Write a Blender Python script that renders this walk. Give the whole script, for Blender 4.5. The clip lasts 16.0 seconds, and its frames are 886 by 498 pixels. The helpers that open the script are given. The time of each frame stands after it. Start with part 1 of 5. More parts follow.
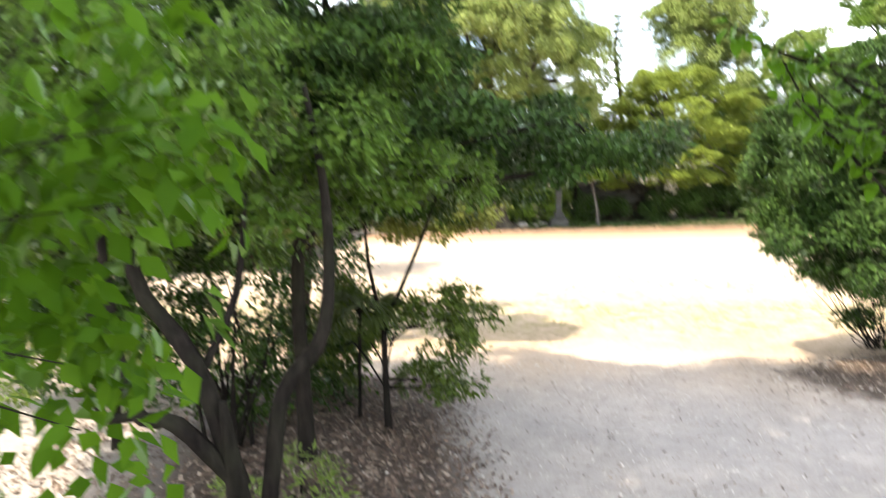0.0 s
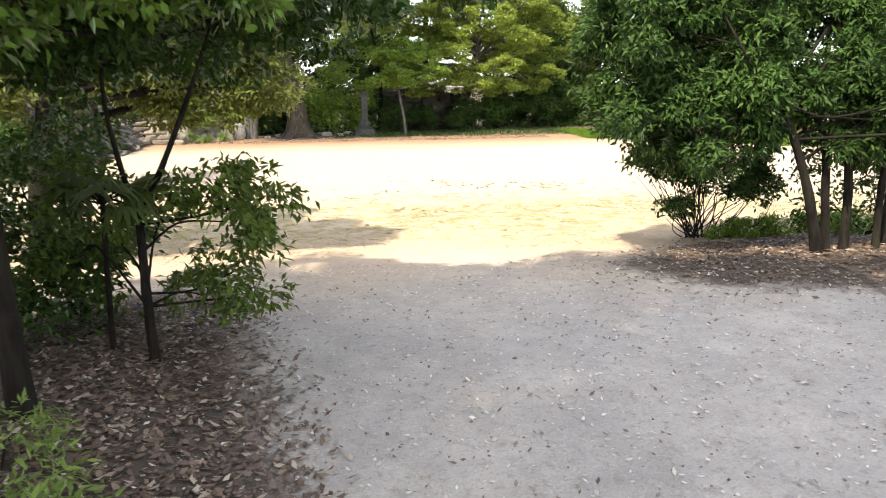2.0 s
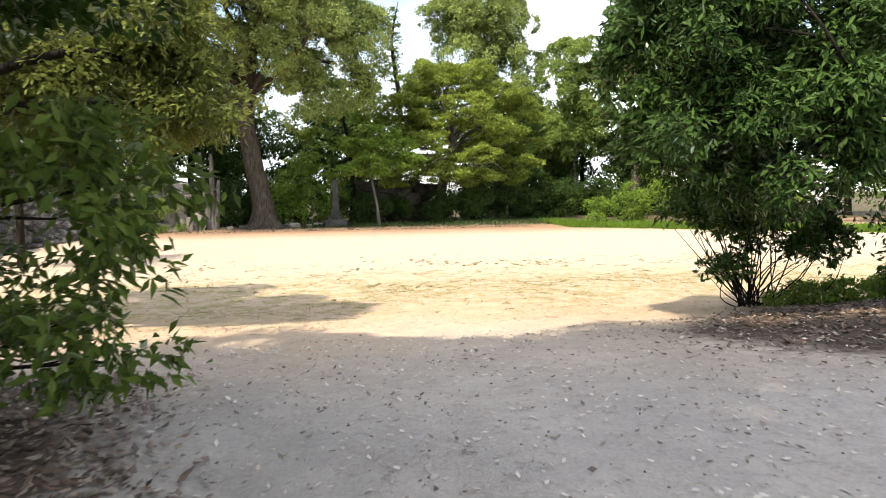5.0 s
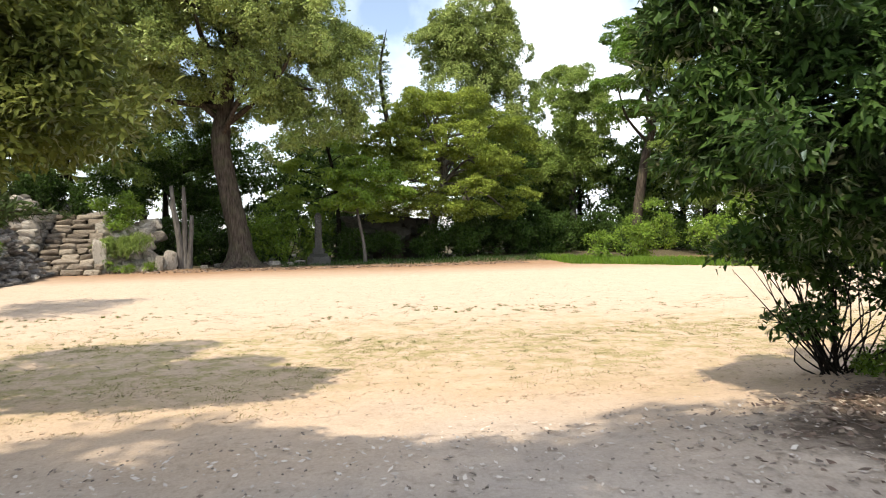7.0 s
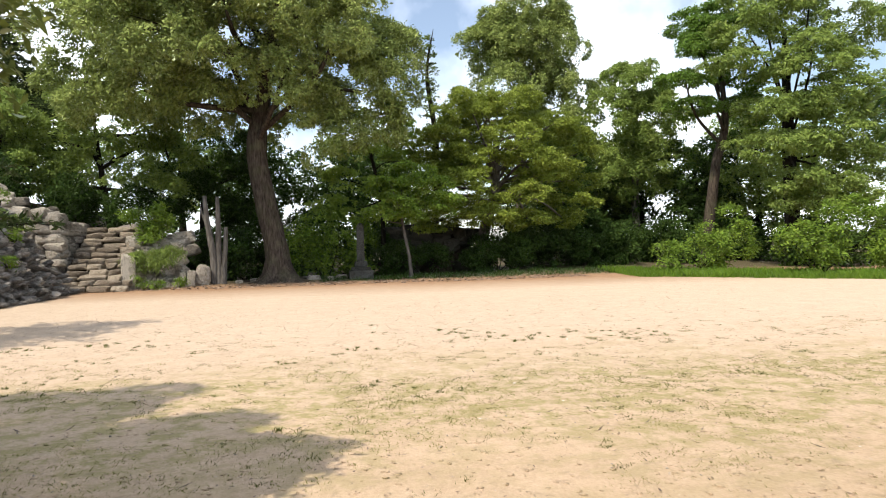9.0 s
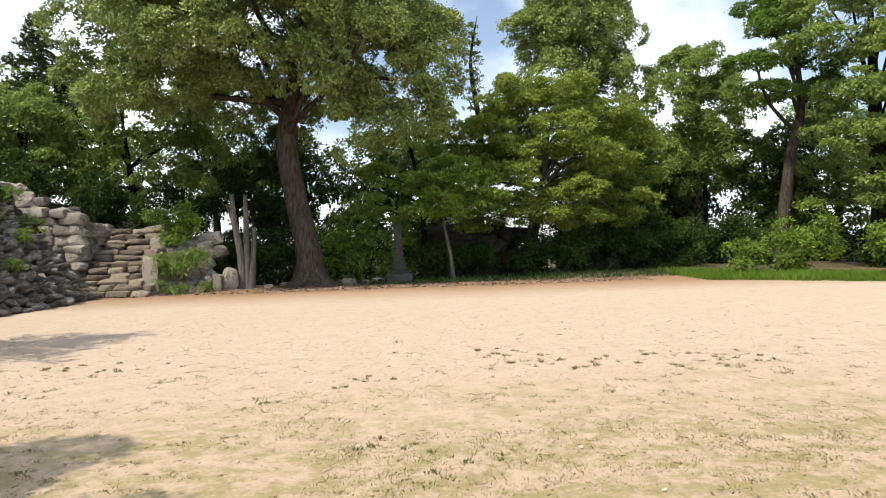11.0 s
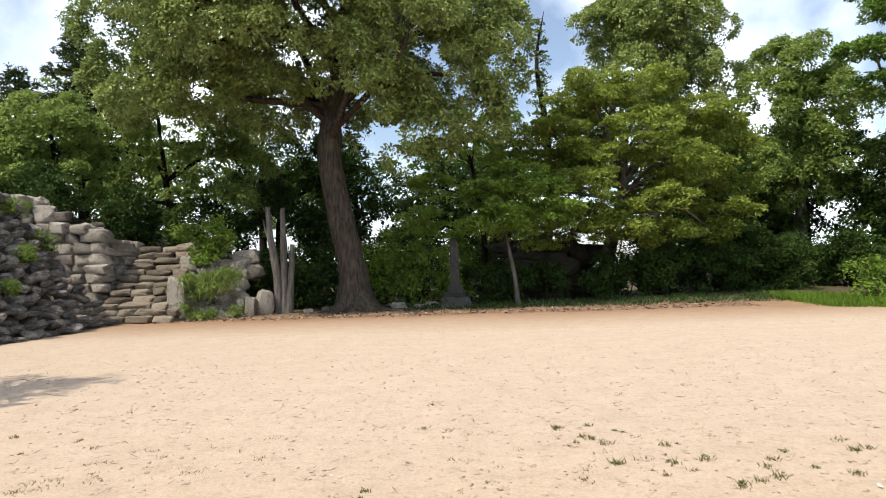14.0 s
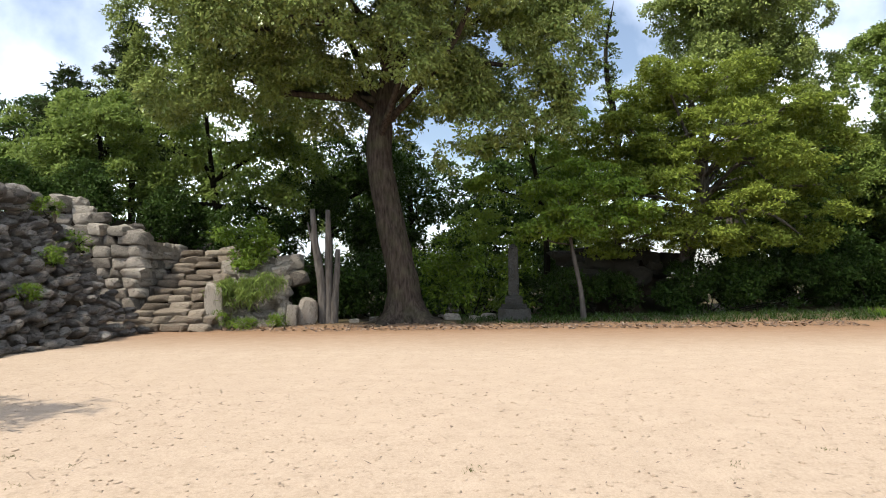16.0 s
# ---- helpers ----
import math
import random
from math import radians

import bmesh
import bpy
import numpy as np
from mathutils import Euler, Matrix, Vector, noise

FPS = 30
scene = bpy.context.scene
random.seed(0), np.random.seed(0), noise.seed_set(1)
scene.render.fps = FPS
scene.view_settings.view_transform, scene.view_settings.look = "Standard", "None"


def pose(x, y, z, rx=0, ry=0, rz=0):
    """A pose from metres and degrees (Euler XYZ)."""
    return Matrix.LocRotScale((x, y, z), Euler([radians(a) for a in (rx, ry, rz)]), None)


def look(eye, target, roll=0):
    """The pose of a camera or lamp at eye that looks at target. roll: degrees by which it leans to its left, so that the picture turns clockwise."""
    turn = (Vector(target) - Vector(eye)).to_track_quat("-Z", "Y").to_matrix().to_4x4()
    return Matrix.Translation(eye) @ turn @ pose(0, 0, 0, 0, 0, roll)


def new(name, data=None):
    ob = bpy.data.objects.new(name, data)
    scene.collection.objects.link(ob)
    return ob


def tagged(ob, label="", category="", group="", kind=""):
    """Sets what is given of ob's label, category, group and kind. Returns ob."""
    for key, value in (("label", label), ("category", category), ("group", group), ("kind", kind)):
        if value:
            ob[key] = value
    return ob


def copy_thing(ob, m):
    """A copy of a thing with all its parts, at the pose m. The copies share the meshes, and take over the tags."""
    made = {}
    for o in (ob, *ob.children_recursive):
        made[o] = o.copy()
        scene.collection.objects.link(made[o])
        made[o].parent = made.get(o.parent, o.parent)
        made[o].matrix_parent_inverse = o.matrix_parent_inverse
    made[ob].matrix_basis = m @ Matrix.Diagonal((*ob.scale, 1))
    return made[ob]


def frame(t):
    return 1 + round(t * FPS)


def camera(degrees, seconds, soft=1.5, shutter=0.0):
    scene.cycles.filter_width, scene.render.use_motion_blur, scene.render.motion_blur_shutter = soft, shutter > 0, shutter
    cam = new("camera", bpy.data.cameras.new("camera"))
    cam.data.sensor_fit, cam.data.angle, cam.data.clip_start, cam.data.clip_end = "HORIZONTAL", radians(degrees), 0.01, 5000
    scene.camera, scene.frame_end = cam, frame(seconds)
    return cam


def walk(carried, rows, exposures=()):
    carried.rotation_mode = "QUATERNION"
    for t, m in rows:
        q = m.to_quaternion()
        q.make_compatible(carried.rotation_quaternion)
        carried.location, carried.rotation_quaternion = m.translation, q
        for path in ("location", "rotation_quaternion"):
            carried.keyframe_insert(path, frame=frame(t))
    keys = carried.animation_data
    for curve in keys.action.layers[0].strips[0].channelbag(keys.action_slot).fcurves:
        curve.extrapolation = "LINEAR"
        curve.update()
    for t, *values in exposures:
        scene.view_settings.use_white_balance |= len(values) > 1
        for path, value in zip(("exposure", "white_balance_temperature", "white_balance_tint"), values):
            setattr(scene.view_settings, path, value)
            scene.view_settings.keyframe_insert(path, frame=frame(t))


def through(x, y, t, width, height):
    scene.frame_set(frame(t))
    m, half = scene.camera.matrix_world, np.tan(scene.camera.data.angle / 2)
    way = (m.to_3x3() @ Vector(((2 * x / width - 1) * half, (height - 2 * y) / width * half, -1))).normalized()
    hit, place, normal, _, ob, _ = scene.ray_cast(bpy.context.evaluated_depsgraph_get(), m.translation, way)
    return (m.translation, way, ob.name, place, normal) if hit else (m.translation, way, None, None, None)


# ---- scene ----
cam = camera(64.6, 16.0, 0.95, 0.4)
PATH = [
    (0, (0.653, 0.272, 3.84), (0.495, 2.253, 3.614), -1.3),
    (0.1, (0.621, 0.398, 3.816), (0.524, 2.373, 3.518), -1.6),
    (0.5, (0.593, 0.927, 3.718), (0.747, 2.886, 3.344), -0.2),
    (1, (0.574, 1.388, 3.513), (0.728, 3.344, 3.126), 0.8),
    (1.5, (0.585, 1.916, 3.284), (0.847, 3.852, 2.856), -1.5),
    (2, (0.645, 2.358, 3.02), (1.029, 4.267, 2.565), -0.3),
    (2.5, (0.591, 2.814, 2.816), (1.005, 4.716, 2.358), -0.0),
    (3, (0.602, 3.256, 2.635), (1.013, 5.174, 2.241), 0.8),
    (3.5, (0.614, 3.672, 2.433), (1.033, 5.601, 2.111), 0.7),
    (4, (0.697, 4.129, 2.205), (1.13, 6.064, 1.941), 0.4),
    (4.5, (0.805, 4.604, 2.021), (1.257, 6.541, 1.816), 0.1),
    (5, (0.982, 5.242, 1.86), (1.455, 7.179, 1.704), -0.5),
    (5.2, (1.063, 5.523, 1.843), (1.553, 7.458, 1.707), -0.4),
    (7.3, (1.839, 8.238, 1.829), (2.332, 10.176, 1.785), -0.9),
    (7.5, (1.904, 8.526, 1.822), (2.388, 10.466, 1.787), -0.9),
    (8, (2.083, 9.322, 1.796), (2.527, 11.272, 1.77), -0.9),
    (8.5, (2.28, 10.035, 1.783), (2.678, 11.994, 1.761), -1.1),
    (9, (2.426, 10.807, 1.756), (2.779, 12.776, 1.738), -1.3),
    (11.3, (3.144, 13.954, 1.691), (3.345, 15.943, 1.681), -1.6),
    (11.5, (3.189, 14.237, 1.708), (3.379, 16.228, 1.695), -1.6),
    (12, (3.295, 14.913, 1.685), (3.452, 16.907, 1.673), -1.5),
    (12.5, (3.375, 15.577, 1.685), (3.507, 17.573, 1.684), -1.3),
    (13, (3.423, 16.267, 1.667), (3.527, 18.264, 1.683), -1.3),
    (13.5, (3.516, 16.945, 1.655), (3.591, 18.944, 1.694), -1.5),
    (14, (3.577, 17.546, 1.63), (3.612, 19.545, 1.685), -1.6),
    (14.5, (3.658, 18.213, 1.606), (3.639, 20.211, 1.672), -1.7),
    (15, (3.699, 18.811, 1.588), (3.619, 20.808, 1.662), -1.6),
    (15.5, (3.733, 19.369, 1.591), (3.611, 21.363, 1.671), -1.4),
    (16, (3.768, 19.875, 1.673), (3.627, 21.869, 1.752), -0.8),
]
walk(cam, [(t, look(eye, target, roll)) for t, eye, target, roll in PATH],
     exposures=[(0.0, 1.46, 6900, 10), (0.6, 1.38, 6900, 10), (1.5, 1.18, 6850, 10), (2.5, 1.02, 6850, 10), (4.0, 0.90, 6850, 10), (5.2, 0.76, 6850, 10), (7.3, 0.52, 6800, 10), (9.0, 0.34, 6750, 10), (12.0, 0.20, 6600, 10), (16.0, 0.19, 6550, 10)])
# ---- light ----
SUN_TO = Vector((-0.70, -0.56, 0.0)).normalized()
SUN_ELEV = radians(56)
sun_dir = Vector((SUN_TO.x * math.cos(SUN_ELEV), SUN_TO.y * math.cos(SUN_ELEV), math.sin(SUN_ELEV)))
sun = new("sun", bpy.data.lights.new("sun", "SUN"))
sun.data.energy, sun.data.angle, sun.data.color = 4.5, radians(0.6), (1.0, 0.915, 0.79)
sun.rotation_mode = "QUATERNION"
sun.rotation_quaternion = (-sun_dir).to_track_quat("-Z", "Y")

world = bpy.data.worlds.new("sky")
scene.world = world
world.use_nodes = True
wn, wl = world.node_tree.nodes, world.node_tree.links
wn.clear()
w_out = wn.new("ShaderNodeOutputWorld")
w_bg = wn.new("ShaderNodeBackground")
w_sky = wn.new("ShaderNodeTexSky")
w_sky.sky_type, w_sky.sun_disc = "NISHITA", False
w_sky.sun_elevation, w_sky.sun_rotation = SUN_ELEV, math.atan2(SUN_TO.x, SUN_TO.y)
w_sky.air_density, w_sky.dust_density = 1.0, 1.2
w_noise = wn.new("ShaderNodeTexNoise")
w_noise.inputs["Scale"].default_value, w_noise.inputs["Detail"].default_value = 2.6, 7.0
w_ramp = wn.new("ShaderNodeValToRGB")
w_ramp.color_ramp.elements[0].position, w_ramp.color_ramp.elements[1].position = 0.42, 0.62
w_ramp.color_ramp.elements[0].color = (0.06, 0.06, 0.06, 1)
w_mix = wn.new("ShaderNodeMix")
w_mix.data_type = "RGBA"
w_mix.inputs["B"].default_value = (11.0, 11.8, 13.4, 1)
wl.new(w_noise.outputs["Fac"], w_ramp.inputs["Fac"])
wl.new(w_ramp.outputs["Color"], w_mix.inputs["Factor"])
wl.new(w_sky.outputs["Color"], w_mix.inputs["A"])
wl.new(w_mix.outputs["Result"], w_bg.inputs["Color"])
wl.new(w_bg.outputs["Background"], w_out.inputs["Surface"])
w_bg.inputs["Strength"].default_value = 0.15


# ---- materials ----
class Nodes:
    """A small wrapper to write node materials briefly."""

    def __init__(self, name):
        self.mat = bpy.data.materials.new(name)
        self.mat.use_nodes = True
        self.nodes, self.links = self.mat.node_tree.nodes, self.mat.node_tree.links
        self.nodes.clear()
        self.out = self.nodes.new("ShaderNodeOutputMaterial")

    def add(self, kind, **inputs):
        n = self.nodes.new("ShaderNode" + kind)
        for k, v in inputs.items():
            self.put(n, k.replace("_", " "), v)
        return n

    def put(self, n, key, v):
        if isinstance(v, bpy.types.NodeSocket):
            self.links.new(v, n.inputs[key])
        else:
            n.inputs[key].default_value = v

    def coords(self):
        return self.add("TexCoord").outputs["Object"]

    def noise(self, vec, scale, detail=4.0, rough=0.55):
        return self.add("TexNoise", Vector=vec, Scale=scale, Detail=detail, Roughness=rough).outputs["Fac"]

    def ramp(self, fac, stops):
        n = self.add("ValToRGB", Fac=fac)
        e = n.color_ramp.elements
        while len(e) < len(stops):
            e.new(0.5)
        for el, (p, c) in zip(e, stops):
            el.position, el.color = p, (*c, 1)
        return n.outputs["Color"]

    def mix(self, fac, a, b, how="MIX"):
        n = self.nodes.new("ShaderNodeMix")
        n.data_type, n.blend_type = "RGBA", how
        for k, v in (("Factor", fac), ("A", a), ("B", b)):
            if isinstance(v, tuple):
                v = (*v, 1)
            self.put(n, k, v)
        return n.outputs["Result"]

    def math(self, op, a, b=0.0, c=0.0):
        n = self.nodes.new("ShaderNodeMath")
        n.operation = op
        n.use_clamp = False
        for i, v in enumerate((a, b, c)):
            if isinstance(v, bpy.types.NodeSocket):
                self.links.new(v, n.inputs[i])
            else:
                n.inputs[i].default_value = v
        return n.outputs[0]

    def bump(self, height, strength, distance):
        return self.add("Bump", Height=height, Strength=strength, Distance=distance).outputs["Normal"]

    def surface(self, socket):
        self.links.new(socket, self.out.inputs["Surface"])
        return self.mat


def leaf_material(name, dark, mid, light, through=0.35, gloss=0.10):
    m = Nodes(name)
    rnd = m.add("NewGeometry").outputs["Random Per Island"]
    vec = m.coords()
    patch = m.noise(vec, 0.55, 2.0)
    f = m.math("ADD", m.math("MULTIPLY", rnd, 0.42), m.math("MULTIPLY", patch, 0.62))
    col = m.ramp(f, [(0.12, dark), (0.5, mid), (0.95, light)])
    col = m.mix(0.2, col, m.mix(m.noise(vec, 24.0, 2.0), dark, light))
    d = m.add("BsdfDiffuse", Color=col)
    t = m.add("BsdfTranslucent", Color=m.mix(0.3, col, light))
    s1 = m.add("MixShader")
    s1.inputs[0].default_value = through
    m.links.new(d.outputs[0], s1.inputs[1])
    m.links.new(t.outputs[0], s1.inputs[2])
    g = m.add("BsdfGlossy", Roughness=0.5, Color=(0.8, 0.9, 0.75, 1))
    s2 = m.add("MixShader")
    m.put(s2, 0, m.math("MULTIPLY", m.add("Fresnel", IOR=1.42).outputs[0], gloss * 1.6))
    m.links.new(s1.outputs[0], s2.inputs[1])
    m.links.new(g.outputs[0], s2.inputs[2])
    return m.surface(s2.outputs[0])


def bark_material(name, dark, light, scale=1.0, moss=0.0):
    m = Nodes(name)
    vec = m.add("Mapping", Vector=m.coords(), Scale=(9 * scale, 9 * scale, 1.6 * scale)).outputs[0]
    n1 = m.noise(vec, 1.6, 7.0, 0.65)
    v = m.add("TexVoronoi", Vector=vec, Scale=1.5)
    crack = m.math("MULTIPLY", v.outputs["Distance"], n1)
    col = m.ramp(m.math("ADD", m.math("MULTIPLY", n1, 0.7), m.math("MULTIPLY", crack, 0.7)), [(0.25, dark), (0.75, light)])
    if moss:
        col = m.mix(m.math("MULTIPLY", m.ramp(m.noise(m.coords(), 1.8, 5.0), [(0.45, (0, 0, 0)), (0.7, (1, 1, 1))]), moss), col, (0.09, 0.10, 0.05))
    b = m.add("BsdfPrincipled", Base_Color=col, Specular_IOR_Level=0.12, Roughness=0.9)
    m.put(b, "Normal", m.bump(m.math("ADD", n1, crack), 0.9, 0.03))
    return m.surface(b.outputs[0])


def stone_material(name, dark, light, warm, lichen=0.3):
    m = Nodes(name)
    vec = m.coords()
    rnd = m.add("ObjectInfo").outputs["Random"]
    isl = m.add("NewGeometry").outputs["Random Per Island"]
    vec2 = m.add("Mapping", Vector=vec).outputs[0]
    big = m.noise(vec2, 1.7, 4.0)
    fine = m.noise(vec2, 22.0, 6.0, 0.7)
    f = m.math("ADD", m.math("MULTIPLY", rnd, 0.34), m.math("ADD", m.math("MULTIPLY", big, 0.34), m.math("MULTIPLY", fine, 0.48)))
    col = m.ramp(f, [(0.40, dark), (0.60, light), (0.82, warm)])
    col = m.mix(m.math("MULTIPLY", isl, 0.3), col, warm)
    spots = m.ramp(m.noise(vec2, 3.2, 8.0, 0.72), [(0.52, (0, 0, 0)), (0.62, (1, 1, 1))])
    col = m.mix(m.math("MULTIPLY", spots, min(0.85, lichen * 1.7)), col, (0.055, 0.052, 0.04))
    b = m.add("BsdfPrincipled", Base_Color=col, Specular_IOR_Level=0.12, Roughness=0.88)
    m.put(b, "Normal", m.bump(m.math("ADD", m.math("MULTIPLY", fine, 1.4), m.math("MULTIPLY", big, 2.0)), 1.0, 0.09))
    return m.surface(b.outputs[0])


def ground_material():
    m = Nodes("packed_earth")
    vec = m.coords()
    sep = m.add("SeparateXYZ", Vector=vec)
    x, y = sep.outputs[0], sep.outputs[1]
    big = m.noise(vec, 0.22, 5.0)
    mid = m.noise(vec, 1.9, 9.0, 0.72)
    streak = m.noise(m.add("Mapping", Vector=vec, Scale=(0.9, 1.5, 1.0), Rotation=(0, 0, 0.5)).outputs[0], 2.6, 8.0, 0.72)
    fine = m.noise(vec, 38.0, 5.0, 0.7)
    grit = m.noise(vec, 130.0, 3.0, 0.7)
    sand = m.ramp(m.math("ADD", m.math("MULTIPLY", mid, 0.35), m.math("MULTIPLY", fine, 0.65)),
                  [(0.22, (0.29, 0.22, 0.153)), (0.5, (0.458, 0.36, 0.266)), (0.78, (0.585, 0.478, 0.37))])
    grey = m.ramp(m.math("ADD", m.math("MULTIPLY", mid, 0.5), m.math("MULTIPLY", fine, 0.5)),
                  [(0.25, (0.25, 0.218, 0.19)), (0.5, (0.43, 0.382, 0.338)), (0.75, (0.56, 0.505, 0.452))])
    # trodden path: shade painted as grey, giving way to the square's pale sand
    wob = m.math("ADD", y, m.math("MULTIPLY", m.math("SUBTRACT", big, 0.5), 6.0))
    toward = m.add("MapRange", Value=wob, From_Min=9.5, From_Max=15.5).outputs[0]
    col = m.mix(toward, grey, sand)
    # the near sand is warmer than the far side of the square
    near = m.add("MapRange", Value=wob, From_Min=25.0, From_Max=15.0).outputs[0]
    col = m.mix(m.math("MULTIPLY", m.math("MULTIPLY", near, toward), 0.5), col, (1.0, 0.87, 0.70), "MULTIPLY")
    # damp, trodden patches on the path
    damp = m.ramp(m.noise(vec, 0.75, 6.0, 0.65), [(0.42, (0, 0, 0)), (0.62, (1, 1, 1))])
    damp = m.math("MULTIPLY", damp, m.math("SUBTRACT", 1.0, toward))
    col = m.mix(m.math("MULTIPLY", damp, 0.5), col, m.mix(fine, (0.20, 0.18, 0.168), (0.37, 0.345, 0.32)))
    # red-brown soil along the foot of the far trees, turning dark brown beyond
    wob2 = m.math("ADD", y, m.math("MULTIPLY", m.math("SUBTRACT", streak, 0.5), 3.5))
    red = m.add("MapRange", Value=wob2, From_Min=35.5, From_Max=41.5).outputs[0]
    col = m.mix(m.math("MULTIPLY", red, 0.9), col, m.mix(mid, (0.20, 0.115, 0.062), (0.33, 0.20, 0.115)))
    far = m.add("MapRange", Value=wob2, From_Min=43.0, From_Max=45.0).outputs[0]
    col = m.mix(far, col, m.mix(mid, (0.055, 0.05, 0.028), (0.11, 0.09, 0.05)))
    # thin dry grass in a belt across the square
    belt = m.add("MapRange", Value=m.math("ABSOLUTE", m.math("SUBTRACT", wob, 18.4)), From_Min=3.6, From_Max=1.2).outputs[0]
    thin = m.ramp(m.noise(vec, 2.4, 8.0, 0.8), [(0.46, (0, 0, 0)), (0.56, (1, 1, 1))])
    col = m.mix(m.math("MULTIPLY", m.math("MULTIPLY", belt, thin), 0.65), col, (0.21, 0.20, 0.06))
    # dark humus under the fallen leaves on both banks
    wob3 = m.math("MULTIPLY", m.math("SUBTRACT", mid, 0.5), 1.1)
    left = m.math("ADD", m.math("ADD", x, m.math("MULTIPLY", y, 0.17)), wob3)
    left = m.add("MapRange", Value=left, From_Min=1.75, From_Max=1.25).outputs[0]
    left = m.math("MULTIPLY", left, m.add("MapRange", Value=y, From_Min=12.6, From_Max=11.2).outputs[0])
    left = m.math("MULTIPLY", left, m.add("MapRange", Value=x, From_Min=-4.2, From_Max=-3.0).outputs[0])
    dx, dy = m.math("DIVIDE", m.math("SUBTRACT", x, 9.6), 4.2), m.math("DIVIDE", m.math("SUBTRACT", y, 11.8), 2.3)
    right = m.math("ADD", m.math("ADD", m.math("MULTIPLY", dx, dx), m.math("MULTIPLY", dy, dy)), wob3)
    right = m.add("MapRange", Value=right, From_Min=1.05, From_Max=0.75).outputs[0]
    humus = m.mix(fine, (0.022, 0.015, 0.010), (0.085, 0.058, 0.04))
    col = m.mix(m.math("MULTIPLY", m.math("MAXIMUM", left, right), 0.85), col, humus)
    # scuffs and dark specks
    speck = m.ramp(grit, [(0.30, (1, 1, 1)), (0.40, (0, 0, 0))])
    col = m.mix(m.math("MULTIPLY", speck, 0.35), col, (0.12, 0.095, 0.07))
    scuff = m.ramp(streak, [(0.32, (1, 1, 1)), (0.40, (0, 0, 0))])
    col = m.mix(m.math("MULTIPLY", scuff, 0.22), col, (0.22, 0.175, 0.125))
    pale = m.ramp(m.noise(vec, 75.0, 3.0, 0.6), [(0.64, (0, 0, 0)), (0.70, (1, 1, 1))])
    col = m.mix(m.math("MULTIPLY", pale, 0.35), col, (0.6, 0.54, 0.46))
    clod = m.ramp(m.noise(vec, 9.0, 8.0, 0.75), [(0.36, (1, 1, 1)), (0.46, (0, 0, 0))])
    col = m.mix(m.math("MULTIPLY", clod, 0.42), col, (0.21, 0.165, 0.115))
    b = m.add("BsdfPrincipled", Base_Color=col, Specular_IOR_Level=0.12, Roughness=0.95)
    m.put(b, "Normal", m.bump(m.math("ADD", m.math("MULTIPLY", fine, 0.7), m.math("ADD", m.math("MULTIPLY", mid, 0.4), m.math("MULTIPLY", grit, 0.3))), 0.6, 0.03))
    return m.surface(b.outputs[0])


def earth_material(name, dark, light):
    m = Nodes(name)
    vec = m.coords()
    col = m.ramp(m.math("ADD", m.math("MULTIPLY", m.noise(vec, 2.0, 6.0), 0.6), m.math("MULTIPLY", m.noise(vec, 30.0, 4.0), 0.4)), [(0.3, dark), (0.7, light)])
    b = m.add("BsdfPrincipled", Base_Color=col, Specular_IOR_Level=0.12, Roughness=0.95)
    m.put(b, "Normal", m.bump(m.noise(vec, 14.0, 6.0), 0.8, 0.05))
    return m.surface(b.outputs[0])


def litter_material(name, stops):
    m = Nodes(name)
    rnd = m.add("NewGeometry").outputs["Random Per Island"]
    col = m.ramp(rnd, stops)
    col = m.mix(0.3, col, m.mix(m.noise(m.coords(), 60.0, 3.0), (0.05, 0.03, 0.02), (0.4, 0.3, 0.22)))
    b = m.add("BsdfPrincipled", Base_Color=col, Roughness=0.6)
    return m.surface(b.outputs[0])


M_GROUND = ground_material()
M_EARTH = earth_material("dark_earth", (0.022, 0.018, 0.013), (0.075, 0.058, 0.042))
M_LITTER = litter_material("fallen_leaf", [(0.0, (0.022, 0.013, 0.009)), (0.45, (0.075, 0.04, 0.025)), (0.8, (0.16, 0.098, 0.065)), (0.97, (0.44, 0.36, 0.28))])
M_STRAY = litter_material("bleached_leaf", [(0.0, (0.05, 0.035, 0.025)), (0.22, (0.16, 0.115, 0.08)), (0.4, (0.46, 0.40, 0.33)), (0.97, (0.76, 0.70, 0.61))])
M_PEBBLE = litter_material("grit_stone", [(0.0, (0.10, 0.085, 0.07)), (0.5, (0.26, 0.23, 0.2)), (0.95, (0.5, 0.47, 0.42))])
M_OAK = leaf_material("glossy_evergreen_leaf", (0.032, 0.072, 0.011), (0.090, 0.17, 0.025), (0.19, 0.30, 0.048), 0.32, 0.14)
M_GLOSS = leaf_material("dark_glossy_leaf", (0.013, 0.031, 0.008), (0.033, 0.070, 0.014), (0.085, 0.15, 0.028), 0.2, 0.16)
M_SAPLING = leaf_material("olive_sapling_leaf", (0.028, 0.050, 0.010), (0.075, 0.12, 0.022), (0.20, 0.26, 0.05), 0.35, 0.12)
M_SHRUB = leaf_material("fresh_shrub_leaf", (0.05, 0.10, 0.014), (0.12, 0.205, 0.028), (0.29, 0.39, 0.06), 0.32, 0.10)
M_NEAR = leaf_material("broad_bright_leaf", (0.028, 0.085, 0.005), (0.062, 0.15, 0.008), (0.13, 0.25, 0.014), 0.5, 0.08)
M_CAMPHOR = leaf_material("camphor_leaf", (0.052, 0.085, 0.017), (0.195, 0.255, 0.060), (0.46, 0.52, 0.19), 0.17, 0.12)
